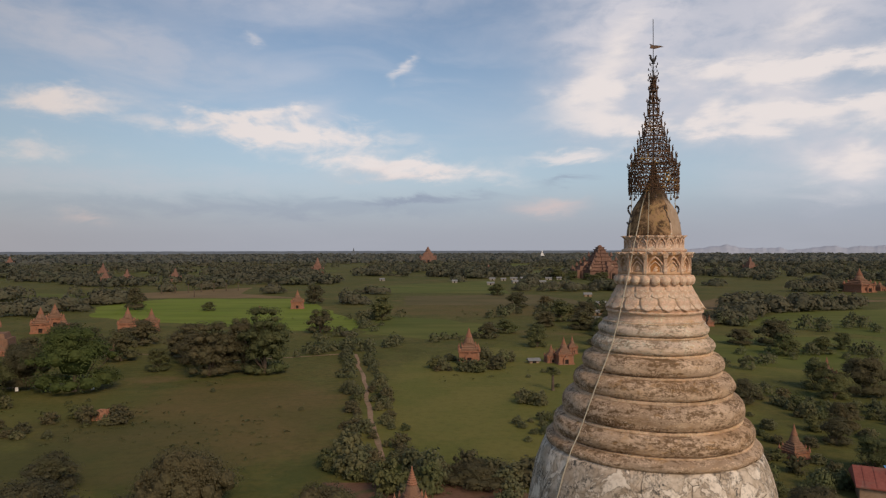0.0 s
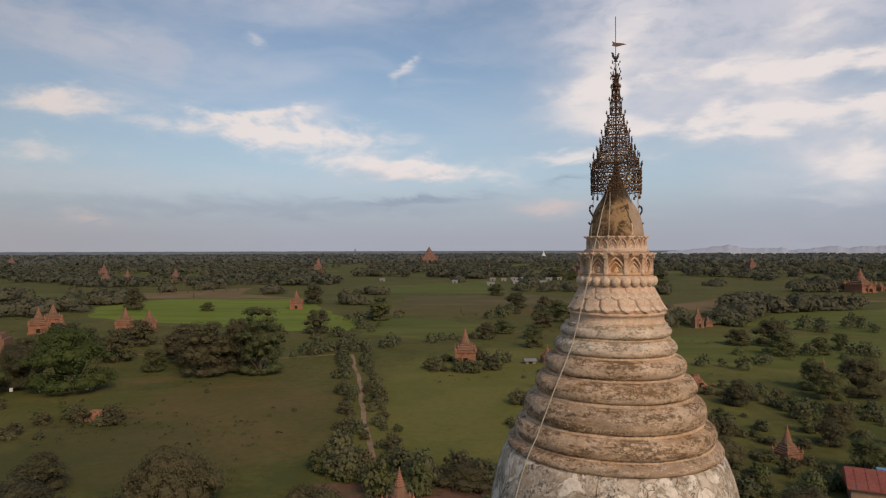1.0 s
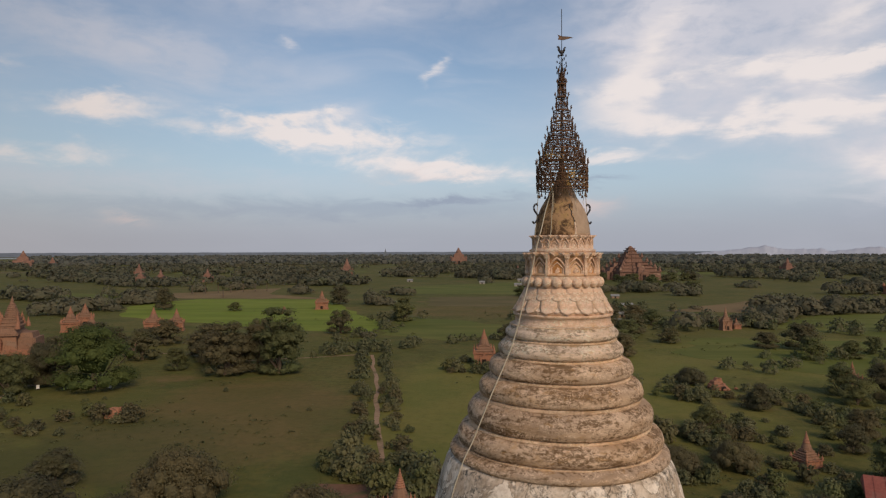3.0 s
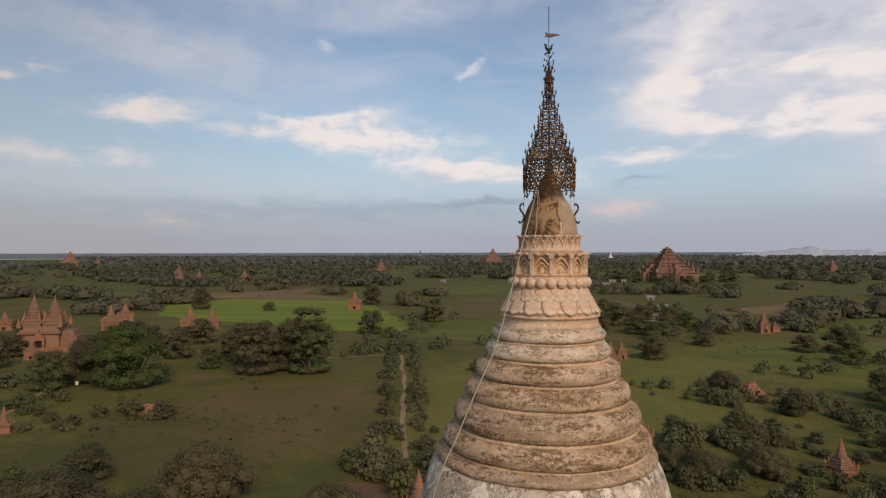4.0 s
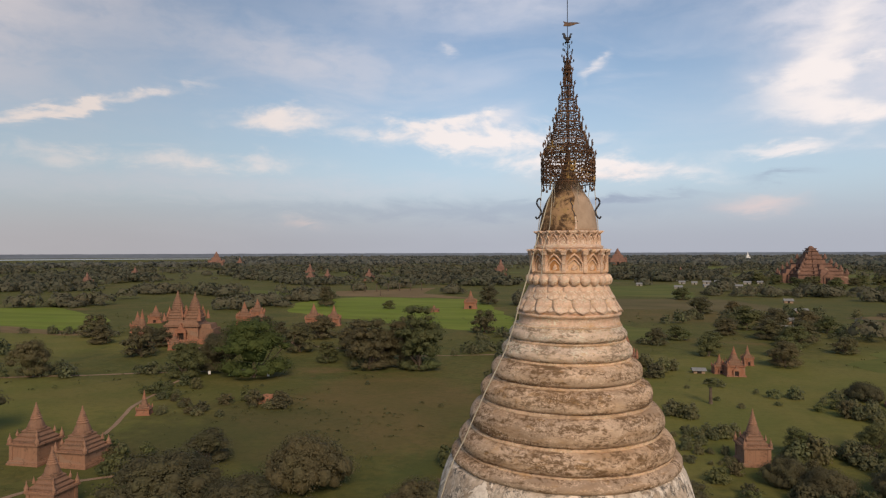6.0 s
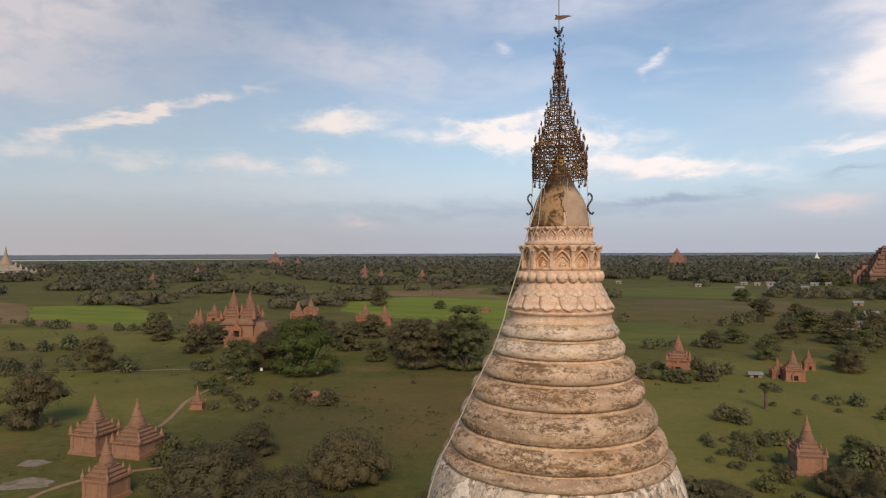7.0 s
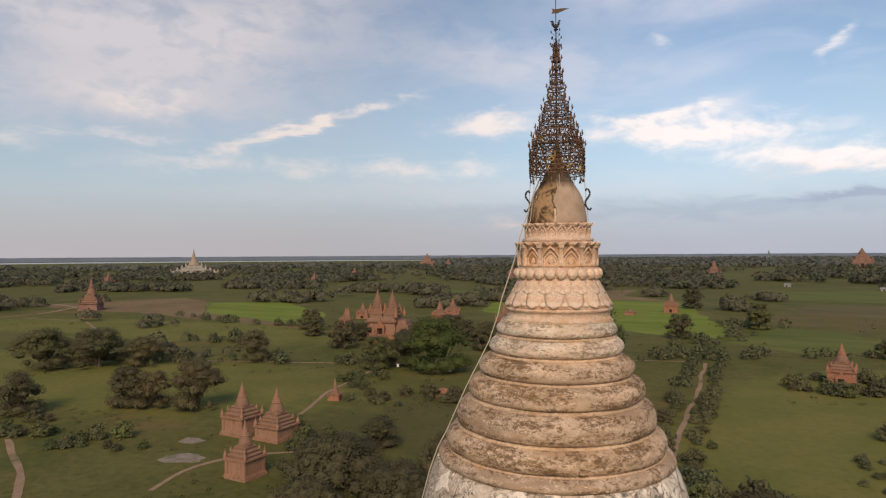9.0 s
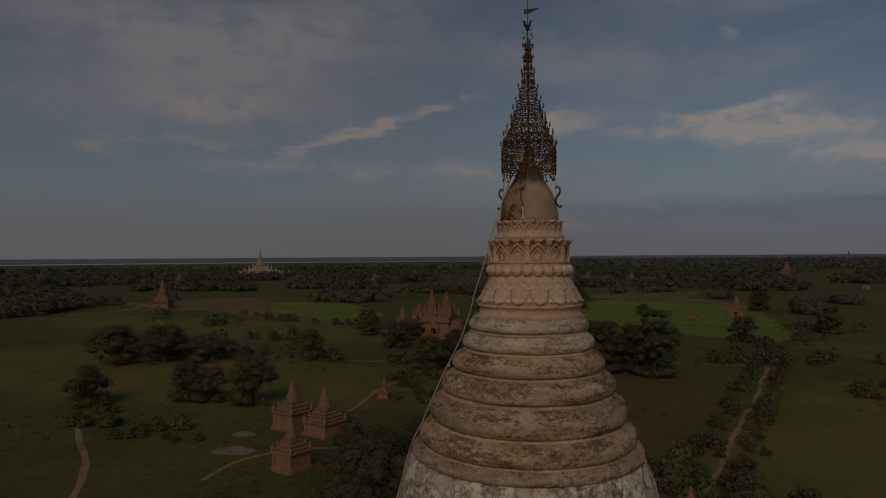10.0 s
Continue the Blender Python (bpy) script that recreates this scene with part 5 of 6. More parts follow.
far_temple(-38.0, 1590.0, 40.0, 38.5, 5, M_BRICK_FAR, "far brick temple with stepped terraces and tall spire")
# tower painted in the rim's haze colour
far_temple(-418.0, 3050.0, 20.0, 42.0, 0, M_RIDGE, "very far haze-grey tower temple above the woods")
far_temple(-152.0, 790.0, 15.0, 21.5, 10, M_BRICK_FAR, "far pinkish brick temple above the trees")
far_temple(-900.0, 1270.0, 34.0, 33.0, 30, M_BRICK_FAR, "far broad brick temple on the horizon")
far_temple(-853.0, 1290.0, 16.0, 20.0, 30, M_BRICK_FAR, "far small brick temple beside a larger one")
for fx, fy, fw, fh in ((-285, 590, 9, 14), (-330, 640, 8, 12), (-262, 640, 10, 13), (-400, 770, 10, 16), (-560, 640, 10, 14), (420, 900, 14, 20), (60, 880, 8, 11), (250, 980, 10, 15), (-470, 480, 8, 13), (-640, 360, 9, 14)):
    far_temple(fx, fy, fw, fh, 12, M_BRICK_FAR, "small far brick temple among woods")
far_temple(330.0, 2200.0, 14.0, 30.0, 0, M_WHITE, "tiny far white stupa above the woods", "white_stupa")


def golden_stupa():
    """White terraces and a faded gold bell-shaped stupa far off beside the river."""
    t = thing("white_temple", -850.0, 604.0, 0, "white-walled temple with faded gold stupa spire", "temple", turn=55)
    for k, (a, z0, z1) in enumerate(((31, 0, 5), (25, 5, 9), (18, 9, 12.5), (12, 12.5, 16))):
        wobbly(Shape().box(-a, a, -a, a, z0, z1 - 0.5, 0.3).box(-a * 1.02, a * 1.02, -a * 1.02, a * 1.02, z1 - 0.5, z1), 0.2, k).make("terrace", M_CREAM, t)
        for cx in (-1, 1):
            for cy in (-1, 1):
                Shape().lathe([(1.3, z1), (1.1, z1 + 1.4), (0.5, z1 + 2.6), (0.05, z1 + 4.4)], 8, cx * a * 0.92, cy * a * 0.92).make("corner_stupa", M_CREAM, t)
    Shape().lathe([(8.6, 16), (8.0, 17), (7.0, 18), (6.4, 20.5), (5.2, 23), (3.8, 25), (3.2, 26.5), (2.2, 30), (1.4, 33), (1.0, 36), (0.5, 39), (0.05, 41.5)], 20).make("stupa_bell", M_GOLD, t, "faded gold bell and spire", True)
    for k, (cx, cy, w) in enumerate(((34, -6, 9), (44, 4, 8), (30, 10, 7), (-32, 2, 8))):
        h = thing("white_hall", -850 + cx * 0.57 - cy * 0.82, 604 + cx * 0.82 + cy * 0.57, 0, "white hall with stepped roof beside the gold stupa", "building", "halls by the gold stupa", turn=55)
        Shape().box(-w / 2, w / 2, -w / 2, w / 2, 0, 4.5).make("wall", M_CREAM, h)
        Shape().box(-w * 0.58, w * 0.58, -w * 0.58, w * 0.58, 4.5, 6.5, w * 0.25).make("roof", M_STUCCO, h)
        Shape().lathe([(w * 0.2, 6.5), (w * 0.12, 8.0), (0.05, 11.0)], 8).make("spire", M_GOLD, h)


golden_stupa()


# ---------------------------------------------------------------- small buildings
def hut(x, y, w, d, h, turn, roof, wall, label, name="hut"):
    t = thing(name, x, y, 0, label, "building", turn=turn)
    side = Shape().box(-w / 2, w / 2, -d / 2, d / 2, -0.1, h * 0.6).make("wall", wall, t)
    o = 0.4
    cover = Shape().add([(-w / 2 - o, -d / 2 - o, h * 0.55), (w / 2 + o, -d / 2 - o, h * 0.55), (w / 2 + o, 0, h), (-w / 2 - o, 0, h), (-w / 2 - o, d / 2 + o, h * 0.55), (w / 2 + o, d / 2 + o, h * 0.55),
                 (-w / 2 - o, -d / 2 - o, h * 0.50), (w / 2 + o, -d / 2 - o, h * 0.50), (w / 2 + o, d / 2 + o, h * 0.50), (-w / 2 - o, d / 2 + o, h * 0.50)],
                [(0, 1, 2, 3), (3, 2, 5, 4), (6, 7, 1, 0), (4, 5, 8, 9), (1, 7, 8, 5, 2), (0, 3, 4, 9, 6), (9, 8, 7, 6)]).make("roof", roof, t)
    for k in range(int(w / 1.2)):
        xx = -w / 2 + 0.6 + k * 1.2
        Shape().add([(xx - 0.05, -d / 2 - o, h * 0.565), (xx + 0.05, -d / 2 - o, h * 0.565), (xx + 0.05, 0, h + 0.06), (xx - 0.05, 0, h + 0.06)], [(0, 1, 2, 3)]).make("roof_seam", roof, cover)
    Shape().box(-0.5, 0.5, -d / 2 - 0.06, -d / 2 + 0.05, 0, h * 0.5).make("door", M_DOOR, side)
    return t


hut(54.3, 77.8, 9.0, 6.0, 3.5, -25, M_ROOF_RED, M_STUCCO, "long house with red sheet roof among trees", "house")
tarp = Shape().add([(52.9, 78.4, 3.52), (55.9, 77.0, 3.52), (56.4, 78.0, 3.42), (53.4, 79.4, 3.42), (52.9, 78.4, 3.64), (55.9, 77.0, 3.64), (56.4, 78.0, 3.54), (53.4, 79.4, 3.54)],
                   [(3, 2, 1, 0), (4, 5, 6, 7), (0, 1, 5, 4), (1, 2, 6, 5), (2, 3, 7, 6), (3, 0, 4, 7)]).make("tarpaulin", M_TARP)
tagged(tarp, "bright blue tarpaulin over the red roof ridge", "tarpaulin")
# a fallen white sheet, stood in for by a low hut shape
hut(23.6, 173.5, 2.6, 1.8, 1.3, 8, M_ROOF_GREY, M_STUCCO, "low fallen white sheet beside a bush, built as a hut", "hut")
for hx, hy, hw in ((62, 268, 5), (70, 300, 5), (58, 330, 4), (92, 420, 5)):
    hut(hx, hy, hw * 0.9, 3.0, 2.6, (hx * 7) % 30 - 15, M_ROOF_GREY, M_STUCCO, "village house with pale sheet roof among trees", "village_house")
for hx, hy, hw in ((40, 560, 8), (64, 590, 7), (10, 600, 6), (88, 585, 7), (-60, 640, 6), (70, 655, 9), (80, 662, 7), (93, 668, 10), (58, 640, 6), (104, 652, 8), (116, 660, 6), (48, 648, 7)):
    hut(hx, hy, hw * 0.75, 3.6, 2.9, (hx * 7) % 30 - 15, M_ROOF_GREY, M_CREAM, "cream-washed village house with pale sheet roof", "village_house")
for hx, hy, hw in ((84, 352, 8),):
    hut(hx, hy, hw * 0.7, 3.0, 2.4, 6, M_ROOF_GREY, M_STUCCO, "long shed with pale sheet roof among trees", "shed")
for px, py in ((-77.5, 141.0), (-75.2, 139.5), (-90.5, 138.0)):
    p = thing("white_signboard", px, py, 0, "small whitewashed board on posts under a tree", "signboard", "white boards under the tree", turn=25)
    Shape().box(-0.3, 0.3, -0.05, 0.05, 0.3, 1.1).make("board", M_WHITE, p)
    for q in (-0.25, 0.25):
        Shape().box(q - 0.04, q + 0.04, 0.06, 0.13, -0.1, 1.1).make("post", M_BARK, p)

# ---------------------------------------------------------------- trees and scrub
LEAF_RNG = np.random.default_rng(11)


def leaf_cloud(lobes, count, size, flat=0.75):
    """Vertices and faces of many small bent leaf sprays on the shells of the given lobes (centre, radii)."""
    rng = LEAF_RNG
    weights = np.array([r[0] * r[1] + r[0] * r[2] for _, r in lobes])
    pick = rng.choice(len(lobes), count, p=weights / weights.sum())
    c = np.array([l[0] for l in lobes])[pick]
    r = np.array([l[1] for l in lobes])[pick]
    d = rng.normal(size=(count, 3))
    d[:, 2] = np.abs(d[:, 2]) * 1.0 - 0.45 * rng.random(count)
    d /= np.linalg.norm(d, axis=1, keepdims=True)
    at = c + d * r * rng.uniform(0.62, 1.16, (count, 1))
    nrm = d * (1 / r)
    nrm /= np.linalg.norm(nrm, axis=1, keepdims=True)
    nrm += rng.normal(scale=0.38, size=(count, 3)) + np.array([0, 0, 0.35])
    nrm /= np.linalg.norm(nrm, axis=1, keepdims=True)
    u = np.cross(nrm, rng.normal(size=(count, 3)))
    u /= np.linalg.norm(u, axis=1, keepdims=True)
    v = np.cross(nrm, u)
    s = 0.92 * size * rng.uniform(0.5, 1.3, (count, 1))
    a, b = u * s, v * s * flat
    bend = nrm * s * 0.28
    verts = np.stack([at - a * 0.9, at - b * 0.75 - bend * 0.4 + a * 0.1, at + a, at + b * 0.8 - bend * 0.4 - a * 0.1], 1).reshape(-1, 3)
    faces = np.arange(count * 4).reshape(-1, 4)
    mid = np.array([0, 0, c[:, 2].mean() * 0.45])
    dome = at - mid
    dome /= np.linalg.norm(dome, axis=1, keepdims=True)
    soft = d * 0.40 + dome * 0.70 + nrm * 0.40 + np.array([0, 0, 0.30])
    soft /= np.linalg.norm(soft, axis=1, keepdims=True)
    return verts, faces, np.repeat(soft, 4, axis=0)


def lobes_for(w, h, z0, n, seed, droop=0.5):
    """Lobes of a crown w wide between z0 and h, arranged unevenly."""
    rng = random.Random(seed)
    out = [((0, 0, z0 + (h - z0) * 0.42), (w * 0.32, w * 0.34, (h - z0) * 0.40))]
    n = int(n * 1.6)
    for k in range(n):
        a = 2 * math.pi * k / n + rng.uniform(-0.4, 0.4)
        f = rng.uniform(0.45, 1.0)
        rr = w * 0.5 * f
        size = w * rng.uniform(0.09, 0.19)
        top = z0 + (h - z0) * (0.35 + 0.6 * math.sqrt(max(0.0, 1 - f * f * 0.9)) * rng.uniform(0.65, 1.0))
        out.append((((rr - size * 0.6) * math.cos(a), (rr - size * 0.6) * math.sin(a), max(top - size * 0.6, z0 + size * droop)), (size, size * rng.uniform(0.8, 1.2), size * rng.uniform(0.65, 0.9))))
    for k in range(n // 2):
        a = rng.uniform(0, 6.28)
        size = w * rng.uniform(0.11, 0.19)
        out.append(((w * 0.30 * math.cos(a), w * 0.30 * math.sin(a), z0 + size * 0.55), (size, size, size * 0.75)))
    if h > w * 0.85:
        for k in range(n):
            a = rng.uniform(0, 6.28)
            size = w * rng.uniform(0.11, 0.19)
            out.append(((w * 0.27 * math.cos(a), w * 0.27 * math.sin(a), z0 + (h - z0) * rng.uniform(0.22, 0.6)), (size, size, size)))
    for k in range(max(2, n // 3)):
        a = rng.uniform(0, 6.28)
        size = w * rng.uniform(0.10, 0.18)
        out.append(((w * 0.16 * math.cos(a), w * 0.16 * math.sin(a), h - size * 0.75), (size, size, size * 0.75)))
    return out


def crown_mesh(name, lobes, count, size, mat):
    verts, faces, soft = leaf_cloud(lobes, count, size)
    verts, faces = verts.tolist(), faces.tolist()
    core = Shape()
    for i, (c, r) in enumerate(lobes):
        core.blob(c, tuple(v * 0.52 for v in r), 6, 4, 0.5, i * 3.1)
    n = len(verts)
    me = bpy.data.meshes.new(name)
    me.from_pydata(verts + core.v, [], faces + [tuple(i + n for i in f) for f in core.f])
    me.materials.append(mat)
    me.update()
    me.polygons.foreach_set("use_smooth", [True] * len(me.polygons))
    me.normals_split_custom_set_from_vertices(soft.tolist() + [tuple(v.normal) for v in me.vertices[n:]])
    return me


def trunk_mesh(name, w, h, z0, lobes, seed):
    rng = random.Random(seed)
    s = Shape()
    r = 0.022 * h + 0.10
    bend = rng.uniform(-0.04, 0.04) * h
    pts = [(0, 0, -0.3), (bend * 0.4, 0, z0 * 0.6), (bend, bend * 0.5, z0 + (h - z0) * 0.35)]
    rows = [(r * 1.5, -0.3), (r * 1.1, 0.4), (r * 0.95, z0 * 0.7), (r * 0.7, z0 + (h - z0) * 0.4), (r * 0.3, z0 + (h - z0) * 0.7)]
    s.lathe(rows, 8)
    for c, _ in lobes[1:7]:
        m = (c[0] * 0.45, c[1] * 0.45, z0 * 0.8 + (c[2] - z0) * 0.35)
        s.tube([(0, 0, z0 * 0.7), m, c], r * 0.32, 5)
    me = bpy.data.meshes.new(name)
    me.from_pydata(s.v, [], s.f)
    me.materials.append(M_BARK)
    me.update()
    return me


TREE_KINDS = {}


def tree_kind(key, w, h, z0, n, leaves, size, mat, seed):
    lob = lobes_for(w, h, z0, n, seed)
    TREE_KINDS[key] = (w, h, crown_mesh("crown", lob, int(leaves * 1.55), size * 0.72, mat), trunk_mesh("trunk", w, h, z0, lob, seed), crown_mesh("crown", lob, int(leaves * 0.6), size * 1.12, mat))


tree_kind("spreading", 18, 14, 0.7, 19, 7500, 0.36, M_LEAF_GREEN, 3)
tree_kind("spreading_dark", 15, 10, 0.4, 17, 6500, 0.30, M_LEAF_BROWN, 4)
tree_kind("tall", 12, 16, 0.2, 22, 6500, 0.34, M_LEAF, 5)
tree_kind("tall_dusty", 12, 13, 0.5, 18, 6000, 0.32, M_LEAF_BROWN, 6)
tree_kind("round", 10, 8.5, 0.3, 15, 4600, 0.25, M_LEAF, 7)
tree_kind("round_dusty", 10, 8, 0.3, 16, 4600, 0.25, M_LEAF_BROWN, 8)
tree_kind("grove", 16, 7, 0.2, 24, 8500, 0.26, M_LEAF_BROWN, 9)
BUSH_KINDS = []
for k, (mat, seed) in enumerate(((M_SCRUB, 21), (M_LEAF, 22), (M_SCRUB, 23), (M_LEAF_BROWN, 24), (M_LEAF_GREEN, 25))):
    BUSH_KINDS.append(crown_mesh("bush", [((0, 0, 0.25), (0.8, 0.8, 0.5))] + lobes_for(2.0, 1.2, 0.05, 7, seed, 0.35), 450, 0.110, mat))
PLANTED, FAR_BUSHES = [], []
CLEARINGS = [(98.0, 250.0, 6.0), (96.0, 240.0, 4.0), (50.2, 93.8, 1.6), (49.4, 91.2, 1.2), (24.9, 102.0, 2.0), (24.4, 99.4, 1.4), (-3.6, 69.0, 1.8), (6.5, 173.0, 2.4)]   # kept free before the shrines


def tree(key, x, y, h, w, label, group="trees on the plain"):
    kw, kh, crown, trunk, coarse = TREE_KINDS[key]
    crown = coarse if math.hypot(x, y) > 195 else crown
    t = thing("tree", x, y, 0, label, "tree", group, turn=(x * 37 + y * 11) % 360)
    for name, me in (("trunk", trunk), ("crown", crown)):
        o = new(name, me)
        o.parent = t
        o.scale = (w / kw, w / kw, h / kh)
    PLANTED.append((x, y, w * 0.5))
    return t


def bush(x, y, w, h, label="low rounded thorn bush in pasture", kind=None, group="bushes"):
    k = int(abs(x * 13.7 + y * 7.3)) % len(BUSH_KINDS) if kind is None else kind
    if any(math.hypot(x - cx, y - cy) < cr + w * 0.5 for cx, cy, cr in CLEARINGS):
        return None
    if math.hypot(x, y) > 150 and group != "bushes round the temple":
        FAR_BUSHES.append((k, x, y, w, h))
        return None
    o = new("bush", BUSH_KINDS[k])
    o.matrix_basis = pose(x, y, -0.05, 0, 0, (x * 53 + y * 29) % 360) @ Matrix.Diagonal((w / 2, w / 2, h / 1.2, 1))
    tagged(o, label, "bush", group)
    PLANTED.append((x, y, w * 0.5))
    return o


BIG, DARK, DUSTY = "broad spreading green tree over grass", "dark dusty-green spreading tree", "tall dusty olive tree in a grove"
tree("spreading", -78.8, 139, 14.0, 19.0, BIG)
tree("spreading_dark", -92, 143, 9.0, 12, DARK)
tree("tall_dusty", -56.5, 157, 13.0, 13.5, DUSTY)
tree("tall", -44.0, 160, 16.2, 13.5, "tall dark green tree at the end of a grove")
tree("tall_dusty", -50.5, 163, 12.0, 11, DUSTY)
tree("round", -71.4, 163, 5.6, 7.2, "small round green tree before a grove")
tree("round_dusty", -66, 172, 8.5, 11, DUSTY)
tree("tall_dusty", -72, 182, 9.5, 13, DUSTY)
tree("round", -94.5, 134.4, 8.5, 10.8, "round dark green tree beside a track")
tree("round_dusty", -137.5, 176, 6.0, 11, "dusty tree before temple walls")
tree("round_dusty", -118, 205, 7.5, 14, DARK)
tree("round_dusty", -96, 208, 8.0, 13, DARK)
tree("round_dusty", -168, 222, 8.0, 12, DARK)
tree("spreading_dark", -132, 124.7, 8.8, 11.5, "flat-topped dark tree in a field hedge")
tree("spreading_dark", -159.4, 96.5, 10.4, 18, DARK)
tree("spreading_dark", -150, 104, 8.0, 12, DARK)
tree("spreading_dark", -168.4, 85.7, 10.8, 17.0, DARK)
tree("spreading_dark", -94.4, 81.3, 9.8, 11.6, "dense dark rounded tree in a meadow")
tree("round_dusty", -108.3, 75.1, 7.9, 9.5, "dense olive tree in a meadow")
tree("round_dusty", -103.0, 77.0, 7.2, 8.5, "dense olive tree in a meadow")
tree("round_dusty", -119.2, 59.9, 8.0, 10.0, DARK)
tree("grove", -30.5, 76, 6.8, 12, "low dense grove of dusty scrub trees")
tree("grove", -45.0, 66.5, 6.2, 15.0, "low dense grove of dusty scrub trees")
tree("grove", -33.5, 65.0, 4.8, 11.0, "low dense grove of dusty scrub trees")
tree("grove", -24.0, 62.0, 4.2, 8.0, "low dense grove of dusty scrub trees")
tree("round_dusty", -49.6, 81.9, 4.4, 7.6, "bushy olive tree at a field edge")
tree("grove", -13.0, 68.5, 5.0, 10, "low dense grove of dusty scrub trees")
tree("grove", -39.0, 56.0, 4.0, 9.5, "low dense grove of dusty scrub trees")
tree("round_dusty", -45.0, 238, 8.5, 10.8, DARK)
tree("round_dusty", -157, 333, 11.5, 11.5, DARK)
tree("round", -117, 326, 4.6, 8.0, "dark bush-like tree alone in a paddy field")
tree("tall", -26.6, 281, 10.4, 10.5, "dense dark green tree between fields")
tree("round_dusty", -73.0, 369, 10.5, 13, DARK)
tree("round", 28.6, 202, 6.0, 7.5, "round dark green tree beside shrines")
tree("spreading_dark", 103.0, 204.7, 8.0, 13.0, DARK)
tree("spreading_dark", 93.0, 206.0, 5.0, 9.0, DARK)
tree("round", 96.0, 184.5, 6.4, 8.5, "round dusty green tree in pasture")
tree("round", 108.0, 187.0, 5.0, 8.0, "round dusty green tree in pasture")
tree("round", 118.5, 195.0, 5.0, 6.2, "round dusty green tree in pasture")
tree("round_dusty", 57.5, 126.0, 5.0, 5.4, "leafy tree above scrub")
tree("grove", 52.5, 149.7, 3.8, 8.0, "thicket of dusty scrub")
tree("round", 43.0, 112.0, 4.4, 5.4, "round leafy tree beside a shrine")
tree("round", 31.6, 106.5, 4.2, 5.4, "round leafy tree beside a shrine")
tree("grove", 31.5, 90.0, 3.6, 7.5, "thicket of dusty scrub trees")
tree("grove", 40.0, 92.0, 3.8, 7.5, "thicket of dusty scrub trees")
tree("round", 31.6, 222.0, 4.8, 8.5, "dark round tree in pasture")
tree("round_dusty", 45.6, 188.0, 6.8, 9.5, "dusty round tree behind shrines")
tree("grove", 27.5, 93.5, 3.6, 6.5, "thicket of dusty scrub trees")
tree("round", 80.0, 140.0, 6.0, 8.0, "dark leafy tree in a grove")
tree("spreading_dark", 86.0, 134.0, 8.0, 12.0, "dark dusty tree in a grove")
tree("round", 78.0, 131.0, 5.0, 7.0, "dark leafy tree in a grove")
tree("round_dusty", 66.0, 108.0, 4.6, 5.6, "leafy tree among scrub")
tree("round_dusty", 60.0, 100.0, 4.2, 5.2, "leafy tree among scrub")
tree("round", 57.0, 86.0, 5.0, 7.0, "fresh green tree beside a house")
tree("grove", 41.0, 72.0, 3.6, 8.0, "thicket of dusty scrub trees")
tree("grove", 5.0, 84.0, 2.6, 11.0, "low brown thorn scrub at a meadow edge")
tree("grove", 13.5, 85.5, 2.4, 9.5, "low brown thorn scrub at a meadow edge")
tree("round_dusty", 60.0, 238.0, 7.5, 12.0, DARK)
tree("round_dusty", 52.0, 246.0, 7.0, 12.0, DARK)
tree("round", 22.0, 236.0, 5.0, 9.0, "dark round tree at a field edge")
tree("round_dusty", 15.0, 222.0, 5.4, 8.0, "bare-limbed dusty tree at a field edge")
for gx, gy, gh in ((128, 655, 9), (142, 650, 7), (158, 648, 8), (176, 652, 7), (196, 655, 9), (212, 664, 8), (116, 668, 10), (120, 690, 9), (222, 680, 9), (150, 636, 8), (186, 640, 7)):
    tree("round" if gx % 3 else "round_dusty", gx, gy, gh, gh * 1.7, "dark tree at the foot of the great temple")
for gx, gy in ((-66, 212), (-80, 200), (-104, 192), (-88, 178), (-112, 176), (-128, 158), (-104, 160), (-160, 176), (-176, 190)):
    tree("round_dusty", gx, gy, 6.0 + (gx * 7 % 5) * 0.7, 9.0 + (gy * 3 % 4), "dusty tree in the temple grove")

for gx, gy, gh, gw in ((38, 339, 8.2, 13.2), (53, 342, 6.1, 9.9), (49, 275, 9.0, 14.5), (59, 274, 8.1, 13.0), (71, 280, 7.3, 11.8), (56, 228, 6.7, 10.8), (75, 269, 6.3, 10.1), (39, 254, 6.1, 9.8), (67, 216, 5.0, 8.0), (49, 205, 6.0, 9.7), (153, 457, 9.1, 14.7), (35, 433, 7.9, 12.7), (125, 543, 9.5, 15.4), (138, 504, 10.2, 16.5)):
    tree("round" if (gx + gy) % 2 < 1 else "round_dusty", gx, gy, gh, gw, "dark olive tree in a village grove")


def palm(x, y, h):
    t = thing("palm_tree", x, y, 0, "toddy palm with a small ragged crown in pasture", "palm")
    Shape().lathe([(0.42, -0.2), (0.34, 0.5), (0.26, h * 0.5), (0.30, h * 0.66), (0.22, h * 0.82)], 8).make("trunk", M_BARK, t)
    rng = random.Random(3)
    for k in range(26):
        a, e = k * 2.4, rng.uniform(-1.2, 1.1)
        d = Vector((math.cos(a) * math.cos(e), math.sin(a) * math.cos(e), math.sin(e)))
        u = d.cross(Vector((0, 0, 1))).normalized()
        c, L = Vector((0, 0, h * 0.82)), 1.3
        s = Shape()
        pts = [c + d * 0.2]
        for j in range(9):
            w = (j - 4) / 4
            pts.append(c + d * L * (1 - 0.35 * w * w) + u * w * 0.75 + Vector((0, 0, -0.12 * abs(w))))
            if j < 8:
                w2 = (j - 3.5) / 4
                pts.append(c + d * L * 0.62 + u * w2 * 0.55)
        s.add(pts, [(0, i, i + 1) for i in range(1, len(pts) - 1)])
        s.make("frond", M_LEAF, t)


